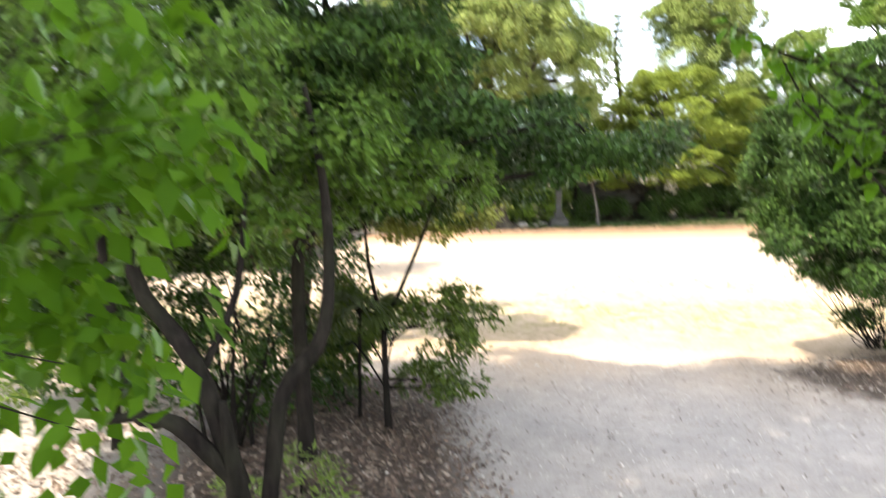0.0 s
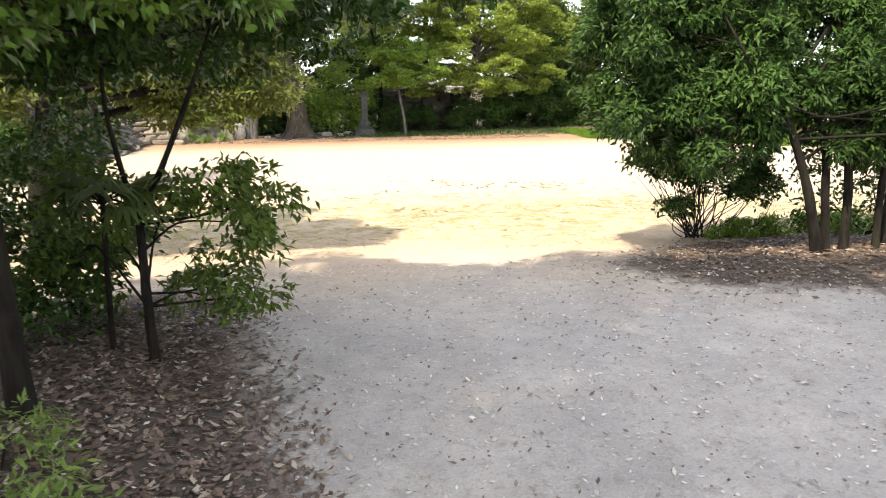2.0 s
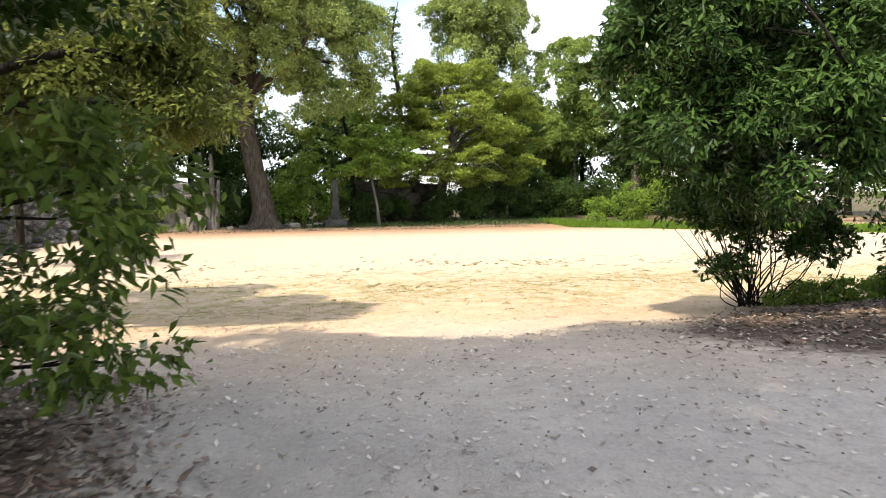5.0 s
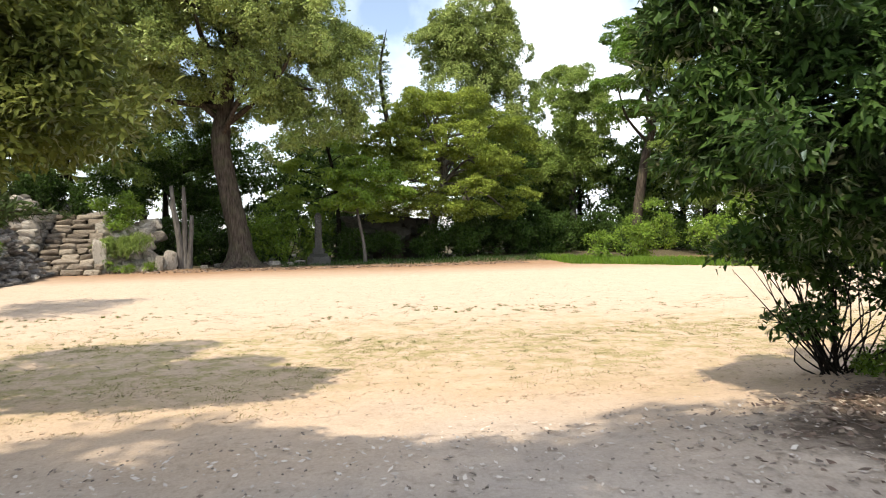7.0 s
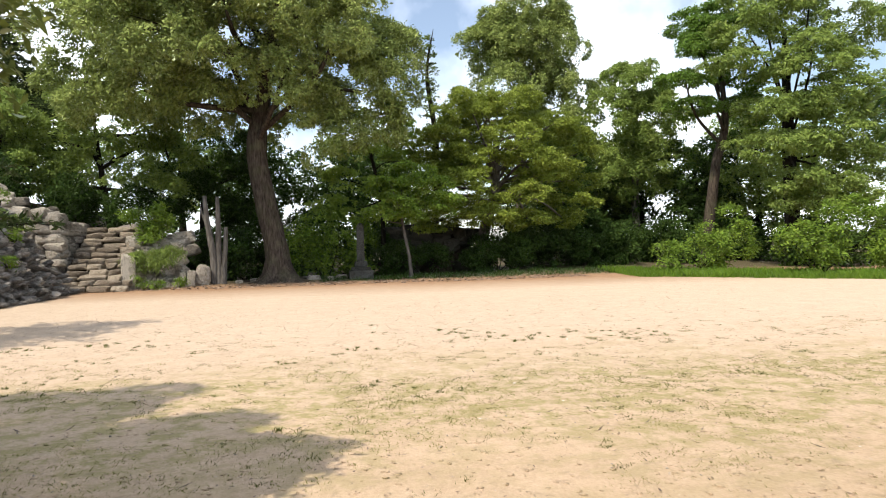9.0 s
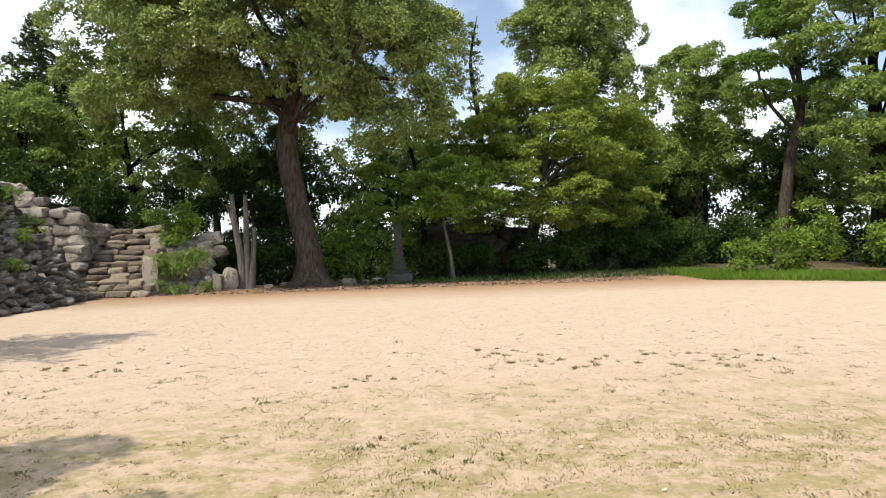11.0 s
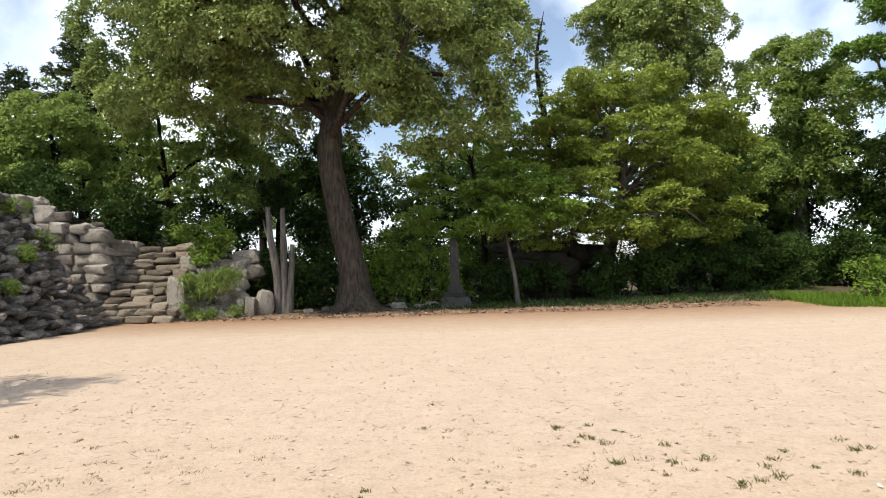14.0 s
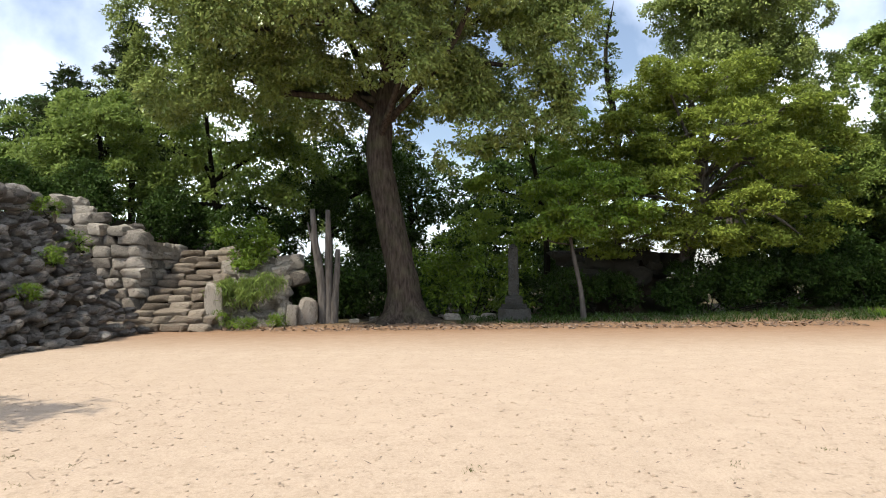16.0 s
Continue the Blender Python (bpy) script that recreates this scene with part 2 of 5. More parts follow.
M_TIER = leaf_material("layered_tree_leaf", (0.055, 0.092, 0.016), (0.175, 0.235, 0.036), (0.36, 0.42, 0.085), 0.32, 0.08)
M_MAPLE = leaf_material("pale_young_leaf", (0.10, 0.17, 0.026), (0.22, 0.33, 0.055), (0.40, 0.49, 0.11), 0.5, 0.06)
# dark leaf for shaded growth, with the shade put into its colour
M_DARK = leaf_material("shaded_dark_leaf", (0.014, 0.030, 0.008), (0.034, 0.068, 0.014), (0.085, 0.14, 0.026), 0.3, 0.10)
M_WOOD = leaf_material("woodland_leaf", (0.055, 0.098, 0.020), (0.17, 0.25, 0.055), (0.36, 0.44, 0.12), 0.36, 0.10)
M_CONIFER = leaf_material("conifer_needle", (0.015, 0.028, 0.010), (0.035, 0.055, 0.018), (0.08, 0.10, 0.03), 0.2, 0.05)
M_GRASS = leaf_material("meadow_grass", (0.06, 0.12, 0.015), (0.12, 0.22, 0.025), (0.22, 0.33, 0.05), 0.4, 0.05)
M_DRY = leaf_material("dry_turf", (0.11, 0.11, 0.032), (0.17, 0.17, 0.045), (0.28, 0.26, 0.08), 0.3, 0.04)
M_GRASSY = leaf_material("sparse_turf", (0.05, 0.058, 0.015), (0.095, 0.108, 0.027), (0.17, 0.17, 0.05), 0.3, 0.04)
M_OLIVE = leaf_material("olive_evergreen_leaf", (0.045, 0.062, 0.012), (0.12, 0.145, 0.030), (0.26, 0.28, 0.07), 0.35, 0.12)
M_PALM = leaf_material("palm_leaf", (0.03, 0.05, 0.014), (0.07, 0.10, 0.028), (0.15, 0.19, 0.06), 0.3, 0.2)
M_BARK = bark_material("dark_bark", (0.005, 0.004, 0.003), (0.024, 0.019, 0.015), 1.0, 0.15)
M_BARK_BIG = bark_material("furrowed_bark", (0.012, 0.009, 0.007), (0.085, 0.068, 0.054), 0.9, 0.3)
M_BARK_PALE = bark_material("bleached_wood", (0.05, 0.045, 0.04), (0.15, 0.138, 0.122), 0.8)
M_BARK_GREY = bark_material("grey_bark", (0.06, 0.052, 0.044), (0.19, 0.17, 0.145), 0.8, 0.3)
M_STONE = stone_material("weathered_granite", (0.10, 0.088, 0.075), (0.38, 0.345, 0.29), (0.62, 0.565, 0.48))
M_RUBBLE = stone_material("dark_rubble_stone", (0.05, 0.046, 0.043), (0.20, 0.184, 0.168), (0.50, 0.465, 0.415), 0.45)
M_STEP = stone_material("warm_step_stone", (0.13, 0.105, 0.08), (0.33, 0.275, 0.215), (0.52, 0.45, 0.35), 0.25)
# monument stone darkened: the tree shade over it is in the colour
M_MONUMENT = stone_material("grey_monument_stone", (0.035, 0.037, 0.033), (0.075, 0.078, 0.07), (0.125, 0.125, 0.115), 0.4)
# darker stone for the heap; deep shade under the trees is painted in
M_SHADED_STONE = stone_material("shaded_dark_stone", (0.022, 0.024, 0.018), (0.05, 0.05, 0.04), (0.095, 0.085, 0.07), 0.5)
m_white = Nodes("white_painted_concrete")
M_WHITE = m_white.surface(m_white.add("BsdfPrincipled", Base_Color=m_white.mix(m_white.noise(m_white.coords(), 3.0), (0.62, 0.61, 0.58), (0.8, 0.79, 0.77)), Roughness=0.7).outputs[0])


# ---- building tools ----
def smooth(a, b, v):
    t = min(1.0, max(0.0, (v - a) / (b - a)))
    return t * t * (3 - 2 * t)


def bump2(x, y, cx, cy, rx, ry):
    return math.exp(-(((x - cx) / rx) ** 2 + ((y - cy) / ry) ** 2))


def height(x, y):
    """The ground: a slope at the start, a gentle fall to the level square, leaf banks at the sides."""
    z = 0.32 * (1 - smooth(9.5, 16.5, y))
    if y < 5.2:
        z += 0.43 * (5.2 - max(y, -2.0)) * (1 - 0.8 * smooth(2.2, 5.0, -x)) * (1 - 0.5 * smooth(3.0, 7.0, x))
    z += 0.20 * bump2(x, y, -1.5, 8.6, 1.6, 3.0) + 0.24 * bump2(x, y, 9.5, 11.6, 3.4, 2.2)
    z += 0.10 * smooth(41, 46, y) + 0.22 * smooth(43, 52, y) * smooth(8, 20, x)
    z += 0.035 * (noise.noise((x * 0.35, y * 0.35, 0.3)))+ 0.012 * noise.noise((x * 1.7, y * 1.7, 4.0))
    return z


def raw_mesh(name, verts, faces, mat, shade=False):
    """A mesh from arrays; faces all of one size."""
    verts, faces = np.asarray(verts, np.float32), np.asarray(faces, np.int32)
    me = bpy.data.meshes.new(name)
    me.vertices.add(len(verts))
    me.vertices.foreach_set("co", verts.ravel())
    me.loops.add(faces.size)
    me.loops.foreach_set("vertex_index", faces.ravel())
    me.polygons.add(len(faces))
    k = faces.shape[1]
    me.polygons.foreach_set("loop_start", np.arange(0, faces.size, k, dtype=np.int32))
    me.polygons.foreach_set("loop_total", np.full(len(faces), k, np.int32))
    if shade:
        me.polygons.foreach_set("use_smooth", np.ones(len(faces), bool))
    me.update(calc_edges=True)
    me.materials.append(mat)
    return me


def thing(name, place, label, category, group="", kind=""):
    ob = new(name)
    ob.empty_display_size = 0.1
    ob.location = place
    return tagged(ob, label, category, group, kind)


def under(ob, parent, label=""):
    """Parent ob, whose mesh is written about the thing's base."""
    ob.parent = parent
    if label:
        tagged(ob, label)
    return ob


def part(name, bm, material, parent, label="", shade=False):
    me = bpy.data.meshes.new(name)
    bm.to_mesh(me)
    bm.free()
    me.materials.append(material)
    if shade:
        me.polygons.foreach_set("use_smooth", np.ones(len(me.polygons), bool))
    return under(new(name, me), parent, label)


def bezier_line(points, n):
    """Points on a smooth line through the given points (Catmull-Rom)."""
    p = [np.array(q, float) for q in points]
    p = [2 * p[0] - p[1]] + p + [2 * p[-1] - p[-2]]
    out = []
    for i in range(1, len(p) - 2):
        for k in range(n):
            t = k / n
            out.append(0.5 * (2 * p[i] + (p[i + 1] - p[i - 1]) * t + (2 * p[i - 1] - 5 * p[i] + 4 * p[i + 1] - p[i + 2]) * t * t
                              + (3 * p[i] - 3 * p[i + 1] + p[i + 2] - p[i - 1]) * t ** 3))
    out.append(p[-2])
    return np.array(out)


def tube(points, radii, segs=8, n=4, knobs=0.08, flare=0.0, seed=0):
    """Verts and quads of a tapered, uneven limb along the points."""
    rng = np.random.default_rng(seed)
    line = bezier_line(points, n)
    rad = np.interp(np.linspace(0, 1, len(line)), np.linspace(0, 1, len(radii)), radii)
    tan = np.gradient(line, axis=0)
    tan /= np.linalg.norm(tan, axis=1)[:, None] + 1e-9
    ref = np.array([0.31, 0.95, 0.05])
    u = np.cross(tan, ref)
    u /= np.linalg.norm(u, axis=1)[:, None] + 1e-9
    v = np.cross(tan, u)
    ang = np.linspace(0, 2 * np.pi, segs, endpoint=False)
    lobes = 1 + 0.16 * np.cos(ang * 5 + rng.uniform(0, 6)) + 0.1 * np.cos(ang * 3 + rng.uniform(0, 6))
    rings = []
    for i in range(len(line)):
        r = rad[i] * (1 + knobs * rng.normal(size=segs) * 0.6)
        if flare:
            d = np.linalg.norm(line[i] - line[0])
            k = math.exp(-d / 0.42)
            r = r * (1 + flare * k * lobes ** 3)
        rings.append(line[i] + np.outer(np.cos(ang) * r, u[i]) + np.outer(np.sin(ang) * r, v[i]))
    verts = np.concatenate(rings + [line[-1:]])
    faces = []
    for i in range(len(line) - 1):
        for k in range(segs):
            a, b = i * segs + k, i * segs + (k + 1) % segs
            faces.append((a, b, b + segs, a + segs))
    last, tip = (len(line) - 1) * segs, len(verts) - 1
    for k in range(0, segs):
        faces.append((last + k, last + (k + 1) % segs, tip, tip))
    return verts, faces


def tube_mesh(name, points, radii, mat, **kw):
    verts, faces = tube(points, radii, **kw)
    me = bpy.data.meshes.new(name)
    me.from_pydata([tuple(v) for v in verts], [], [f if f[2] != f[3] else f[:3] for f in faces])
    me.polygons.foreach_set("use_smooth", np.ones(len(me.polygons), bool))
    me.materials.append(mat)
    return me


def unit(a):
    return a / (np.linalg.norm(a, axis=-1, keepdims=True) + 1e-9)


def leaf_mesh(name, centres, out, length, width, mat, rng, per=20, spread=0.25, flat=0.6, droop=0.25, spray=0.0):
    """Clumps of small folded leaves. centres: clump centres; out: the way each clump faces."""
    n = len(centres) * per
    c, o = np.repeat(centres, per, axis=0), np.repeat(out, per, axis=0)
    off = rng.normal(size=(n, 3)) * spread
    off -= o * (off * o).sum(1)[:, None] * 0.55
    off[:, 2] *= flat
    p = c + off
    axis = unit(o * 0.7 + unit(off) * (0.5 + spray) + rng.normal(size=(n, 3)) * 0.55 + np.array([0, 0, -droop]))
    nrm = unit(rng.normal(size=(n, 3)) * 0.34 + np.array([0, 0, 0.5]) + o * 0.9)
    side = unit(np.cross(axis, nrm))
    nrm = np.cross(side, axis)
    ln = length * rng.uniform(0.65, 1.25, n)[:, None]
    wd = width * rng.uniform(0.7, 1.2, n)[:, None]
    base, tip = p - axis * ln * 0.5, p + axis * ln * 0.5 - nrm * ln * 0.10
    m1 = p - axis * ln * 0.06 + side * wd * 0.5 + nrm * wd * 0.14
    m2 = p - axis * ln * 0.06 - side * wd * 0.5 + nrm * wd * 0.14
    verts = np.stack([base, m1, tip, m2], 1).reshape(-1, 3)
    i = np.arange(n)[:, None] * 4
    faces = np.concatenate([i + np.array([[0, 1, 2]]), i + np.array([[0, 2, 3]])], 1).reshape(-1, 3)
    return raw_mesh(name, verts, faces, mat)


def crown_points(lobes, clumps, rng, rough=0.25, fill=0.5):
    """Clump centres over lobes (x, y, z, rx, ry, rz): each lobe carries many small domes of leaves with dark gaps between them."""
    w = np.array([(l[3] * l[4] * l[5]) ** 0.67 for l in lobes])
    counts = np.maximum(6, (clumps * w / w.sum()).astype(int))
    cs, os_ = [], []
    for (x, y, z, rx, ry, rz), k in zip(lobes, counts):
        rad = np.array([rx, ry, rz])
        mean = rad.mean()
        dome = min(max(0.36 * mean, 0.16), 0.85)
        n = int(min(26, max(6, 2.0 * (mean / dome) ** 2)))
        puff = np.array([1.25, 1.25, 0.6]) if rz < 0.5 * rx else np.ones(3)
        d = unit(rng.normal(size=(n, 3)) + np.array([0, -0.15, 0.25]))
        r = rng.uniform(fill, 0.95, n) ** 0.6 * (1 + rough * 0.5 * rng.normal(size=n))
        heart = np.array([x, y, z]) + d * r[:, None] * rad
        size = dome * rng.uniform(0.6, 1.3, n)
        pick = rng.choice(n, k, p=size ** 2 / (size ** 2).sum())
        e = unit(rng.normal(size=(k, 3)) + d[pick] * 0.6 + np.array([0, 0, 0.55]))
        rr = rng.uniform(0.7, 1.0, k) ** 0.5 * (1 + 0.10 * rng.normal(size=k))
        cs.append(heart[pick] + e * (rr * size[pick])[:, None] * puff)
        os_.append(e)
    return np.concatenate(cs), np.concatenate(os_)


def rel(points, base):
    return [(p[0] - base[0], p[1] - base[1], p[2] - base[2]) + tuple(p[3:]) for p in points]


def tree(name, label, category, base, trunk, radii, lobes, leaf, clumps, per, mats, limbs=None, seed=1, group="",
         spread=0.25, flat=0.6, droop=0.25, flare=0.5, segs=12, rough=0.25, fill=0.45, auto=True, limb_r=0.4, sway=0.12, twigs=0, low=-9.0):
    """A tree: tapered trunk, limbs that reach into the lobes of the crown, and a crown of many leaves."""
    rng = np.random.default_rng(seed)
    bark, green = mats
    ob = thing(name, base, label, category, group)
    trunk_r = rel(trunk, base)
    under(new("trunk", tube_mesh("trunk", trunk_r, radii, bark, segs=segs, n=5, knobs=0.07, flare=flare, seed=seed)), ob)
    lobes_r = rel(lobes, base)
    made = list(limbs or [])
    if auto:
        tp = bezier_line(trunk_r, 6)
        for l in lobes_r:
            tgt = np.array(l[:3])
            if tgt[2] < low:
                continue
            k = int(len(tp) * rng.uniform(0.55, 0.98))
            s = tp[min(k, len(tp) - 1)]
            if s[2] > tgt[2] - 0.2:
                s = tp[np.argmin(np.abs(tp[:, 2] - max(tgt[2] - l[5] * 0.8, tp[0, 2] + 0.45 * (tp[-1, 2] - tp[0, 2]))))]
            mid = (s + tgt) / 2 + rng.normal(size=3) * np.linalg.norm(tgt - s) * sway + np.array([0, 0, 0.06 * np.linalg.norm(tgt - s)])
            tgt = tgt * 0.9 + mid * 0.1
            end = tgt + (tgt - s) * 0.02
            r = radii[-1] * limb_r + 0.007
            made.append(([tuple(s), tuple(mid), tuple(tgt), tuple(end)], [r * 1.3, r, r * 0.55, r * 0.2]))
            for _ in range(twigs):
                e = tgt + rng.uniform(-0.6, 0.6, 3) * np.array(l[3:6])
                made.append(([tuple(mid), tuple((mid + e) / 2 + rng.normal(size=3) * 0.08), tuple(e)], [r * 0.5, r * 0.3, r * 0.1]))
    for i, (pts, rr) in enumerate(made):
        under(new("limb", tube_mesh("limb", pts, rr, bark, segs=6, n=4, seed=seed * 31 + i)), ob)
    c, o = crown_points(lobes_r, clumps, rng, rough, fill)
    under(new("crown", leaf_mesh("crown", c, o, leaf[0], leaf[1], green, rng, per, spread, flat, droop)), ob)
    return ob


def stone_meshes(count, mat, seed, box=0.55, pts=27):
    """Rounded, angular stones about one metre across, to be scaled."""
    rng = np.random.default_rng(seed)
    out = []
    for _ in range(count):
        d = unit(rng.normal(size=(pts, 3)))
        q = np.sign(d) * np.abs(d) ** box
        q = q / np.abs(q).max() * 0.5 * rng.uniform(0.86, 1.04, (pts, 1))
        bm = bmesh.new()
        for v in q:
            bm.verts.new(v)
        r = bmesh.ops.convex_hull(bm, input=bm.verts)
        loose = [e for e in r["geom_interior"] if isinstance(e, bmesh.types.BMVert)]
        bmesh.ops.delete(bm, geom=loose, context="VERTS")
        me = bpy.data.meshes.new("stone")
        bm.to_mesh(me)
        bm.free()
        me.polygons.foreach_set("use_smooth", np.ones(len(me.polygons), bool))
        me.set_sharp_from_angle(angle=radians(34))
        me.materials.append(mat)
        out.append(me)
    return out


def piece(name, me, parent, place, size, turn=(0, 0, 0)):
    """A stone of its own, at a place given in the world; its parent stands upright and unscaled."""
    ob = new(name, me)
    ob.parent = parent
    ob.location = Vector(place) - parent.location
    ob.scale, ob.rotation_euler = size, turn
    return ob


# ---- ground ----
def axis_steps(lo, fine_lo, fine_hi, hi, step):
    mid = np.arange(fine_lo, fine_hi + 1e-6, step)
    k = 1.35 ** np.arange(0, 40) * step
    up, dn = fine_hi + np.cumsum(k), fine_lo - np.cumsum(k)
    return np.concatenate([dn[dn > lo][::-1], mid, up[up < hi]])


gx, gy = axis_steps(-1500, -12, 28, 1500, 0.35), axis_steps(-1500, -4, 52, 1500, 0.35)
gv = [(x, y, height(x, y)) for y in gy for x in gx]
nx = len(gx)
gf = [(j * nx + i, j * nx + i + 1, (j + 1) * nx + i + 1, (j + 1) * nx + i) for j in range(len(gy) - 1) for i in range(nx - 1)]
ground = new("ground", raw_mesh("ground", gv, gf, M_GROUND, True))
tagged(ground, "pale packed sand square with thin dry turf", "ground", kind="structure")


# ---- stone bank, wall and steps ----
def prism(name, outline, y0, y1, mat, label, category):
    """An earth body: an outline in x and z, drawn out along y."""
    bm = bmesh.new()
    a = [bm.verts.new((x, y0, z)) for x, z in outline]
    b = [bm.verts.new((x, y1, z)) for x, z in outline]
    bm.faces.new(a)
    bm.faces.new(b[::-1])
    n = len(a)
    for i in range(n):
        bm.faces.new((a[i], b[i], b[(i + 1) % n], a[(i + 1) % n]))
    bmesh.ops.recalc_face_normals(bm, faces=bm.faces)
    me = bpy.data.meshes.new(name)
    bm.to_mesh(me)
    bm.free()
    me.materials.append(mat)
    return tagged(new(name, me), label, category, kind="structure")


prism("earth_bank", [(-7.95, -0.3), (-10.45, 3.75), (-40, 4.3), (-40, -0.3)], 28.4, 40.4, M_EARTH, "dark earth bank behind the rubble stones", "bank")
prism("upper_terrace", [(-8.65, -0.3), (-8.65, 2.75), (-11.5, 4.2), (-40, 4.4), (-40, -0.3)], 43.62, 62, M_EARTH, "dark earth terrace behind the block wall", "terrace")
prism("stair_terrace", [(-4.0, -0.3), (-5.0, 2.3), (-8.64, 2.72), (-8.64, -0.3)], 46.6, 62, M_EARTH, "dark earth terrace above the stone steps", "terrace")

rubble = thing("rubble_wall", (-7.3, 34, 0), "sloping wall of dark rough rubble stones with weeds", "stone wall", kind="structure")
RUB = stone_meshes(10, M_RUBBLE, 3, 0.72, 34)
rng = np.random.default_rng(11)
loose = []
z = 0.10
while z < 4.25:
    hgt = rng.uniform(0.19, 0.29)
    y = 28.0 + rng.uniform(0, 0.3)
    while y < 41.2 - 0.3 * z:
        wid = rng.uniform(0.26, 0.58)
        x = -7.35 - 0.62 * z + rng.normal() * 0.11 - 0.25 * smooth(36, 33, y)
        size = (rng.uniform(0.42, 0.6), wid * rng.uniform(0.82, 1.06), hgt * rng.uniform(0.85, 1.2))
        turn = (0.2 + rng.normal() * 0.22, -0.1 + rng.normal() * 0.25, rng.normal() * 0.4)
        place = (x, y + wid / 2, z + rng.normal() * 0.05)
        if y > 34.8:
            piece("stone", RUB[rng.integers(10)], rubble, place, size, turn)
        else:
            loose.append((place, size, turn, rng.integers(10)))
        y += wid
    z += hgt * 0.92
bmv, bmf = [], []
for place, size, turn, k in loose:
    m4 = Matrix.LocRotScale(place, Euler(turn), size)
    o = len(bmv)
    bmv += [tuple(m4 @ v.co - rubble.location) for v in RUB[k].vertices]
    bmf += [tuple(o + i for i in p.vertices) for p in RUB[k].polygons]
far_rubble = under(new("rubble", raw_mesh("rubble", bmv, bmf, M_RUBBLE, True)), rubble)
tagged(far_rubble, kind="stuff")
for k in range(14):  # big stones that cap the bank
    yy = 33.5 + k * 0.47
    piece("cap_stone", RUB[rng.integers(10)], rubble, (-9.75 + rng.normal() * 0.12, yy, 4.15 + 0.15 * math.sin(k * 1.7)), (0.8, 0.62, 0.5), tuple(rng.normal(size=3) * 0.25))

blocks = thing("block_wall", (-9.2, 43.3, 0), "wall of pale rounded granite blocks beside the steps", "stone wall", kind="structure")
BLK = stone_meshes(8, M_STONE, 5, 0.5, 34)
z = 0.16
while z < 4.4:
    hgt = rng.uniform(0.30, 0.44)
    x = -11.6
    top = lambda v: 2.85 + (-8.3 - v) * 0.5
    while x < -8.6:
        wid = rng.uniform(0.45, 0.85)
        if z < top(x + wid / 2):
            piece("block", BLK[rng.integers(8)], blocks, (min(x + wid / 2, -8.62), 43.35 + 0.10 * z + rng.normal() * 0.04, z), (wid * 1.12, 0.7, hgt * 1.2),
                  (rng.normal() * 0.08, rng.normal() * 0.12, rng.normal() * 0.12))
        x += wid
    z += hgt
z = 0.2
while z < 2.9:  # the return of the wall along the steps
    hgt = rng.uniform(0.28, 0.4)
    for k in range(6):
        piece("block", BLK[rng.integers(8)], blocks, (-8.6 + rng.normal() * 0.05, 43.8 + k * 0.56, z), (0.5, rng.uniform(0.55, 0.8), hgt * 1.25), tuple(rng.normal(size=3) * 0.06))
    z += hgt
for k in range(14):
    u = rng.uniform(0, 1)
    x = -11.6 + 3.0 * u
    piece("boulder", BLK[rng.integers(8)], blocks, (x, 43.7 + rng.uniform(-0.2, 0.5), 2.95 + (-8.3 - x) * 0.5 + rng.uniform(-0.05, 0.12)), (rng.uniform(0.6, 1.0), 0.7, rng.uniform(0.35, 0.55)), tuple(rng.normal(size=3) * 0.2))

steps = thing("stone_steps", (-6.4, 42, 0), "steep worn stone steps of rough slabs up the bank", "steps", kind="structure")
SLB = stone_meshes(8, M_STEP, 8, 0.42, 34)
N_STEP = 12
for k in range(N_STEP):
    z0, y0 = 0.04 + k * 0.232, 41.9 + k * 0.39
    xl, xr = -8.45 if k < 3 else -8.2, (-5.5 if k < 2 else -5.75)
    x = xl
    while x < xr - 0.15:
        wid = min(rng.uniform(0.55, 1.25), xr - x + 0.1)
        piece("step_slab", SLB[rng.integers(8)], steps, (x + wid / 2, y0 + rng.normal() * 0.07 + 0.2, z0 + 0.08 + rng.normal() * 0.02), (wid * 1.06, 0.82, 0.30 * rng.uniform(0.9, 1.12)), (rng.normal() * 0.05, rng.normal() * 0.05, rng.normal() * 0.06))
        x += wid
    core = bmesh.new()
    bmesh.ops.create_cube(core, size=1.0, matrix=Matrix.LocRotScale((-7.15 + 6.4, y0 + 0.75 - 42, (z0 - 0.02) / 2), None, (2.3, 0.8, z0 + 0.12)))
    part("core", core, M_EARTH, steps)

flank = thing("rock_flank", (-4.3, 44.5, 0), "overgrown rocks heaped beside the stone steps", "rocks", kind="structure")
for k in range(11):
    for q in range(6):
        v = (k + rng.uniform(-0.3, 0.3)) / 11
        piece("rock", BLK[rng.integers(8)], flank, (-5.75 + 2.3 * (q + rng.uniform(0, 0.8)) / 6 - 0.25 * v, 43.5 + 2.2 * v + rng.normal() * 0.12, 0.08 + 2.35 * v),
              (rng.uniform(0.4, 0.85), rng.uniform(0.6, 0.9), rng.uniform(0.28, 0.55)), tuple(rng.normal(size=3) * 0.22))
for x, y, z, sx, sz in ((-3.75, 45.5, 2.25, 1.15, 0.7), (-3.5, 45.2, 1.65, 1.1, 0.65), (-4.9, 46.2, 2.75, 1.2, 0.4), (-6.3, 46.7, 2.85, 1.4, 0.32)):
    piece("boulder", BLK[rng.integers(8)], flank, (x, y, z), (sx, 0.9, sz), (0.05, -0.15, 0.1))
core = bmesh.new()
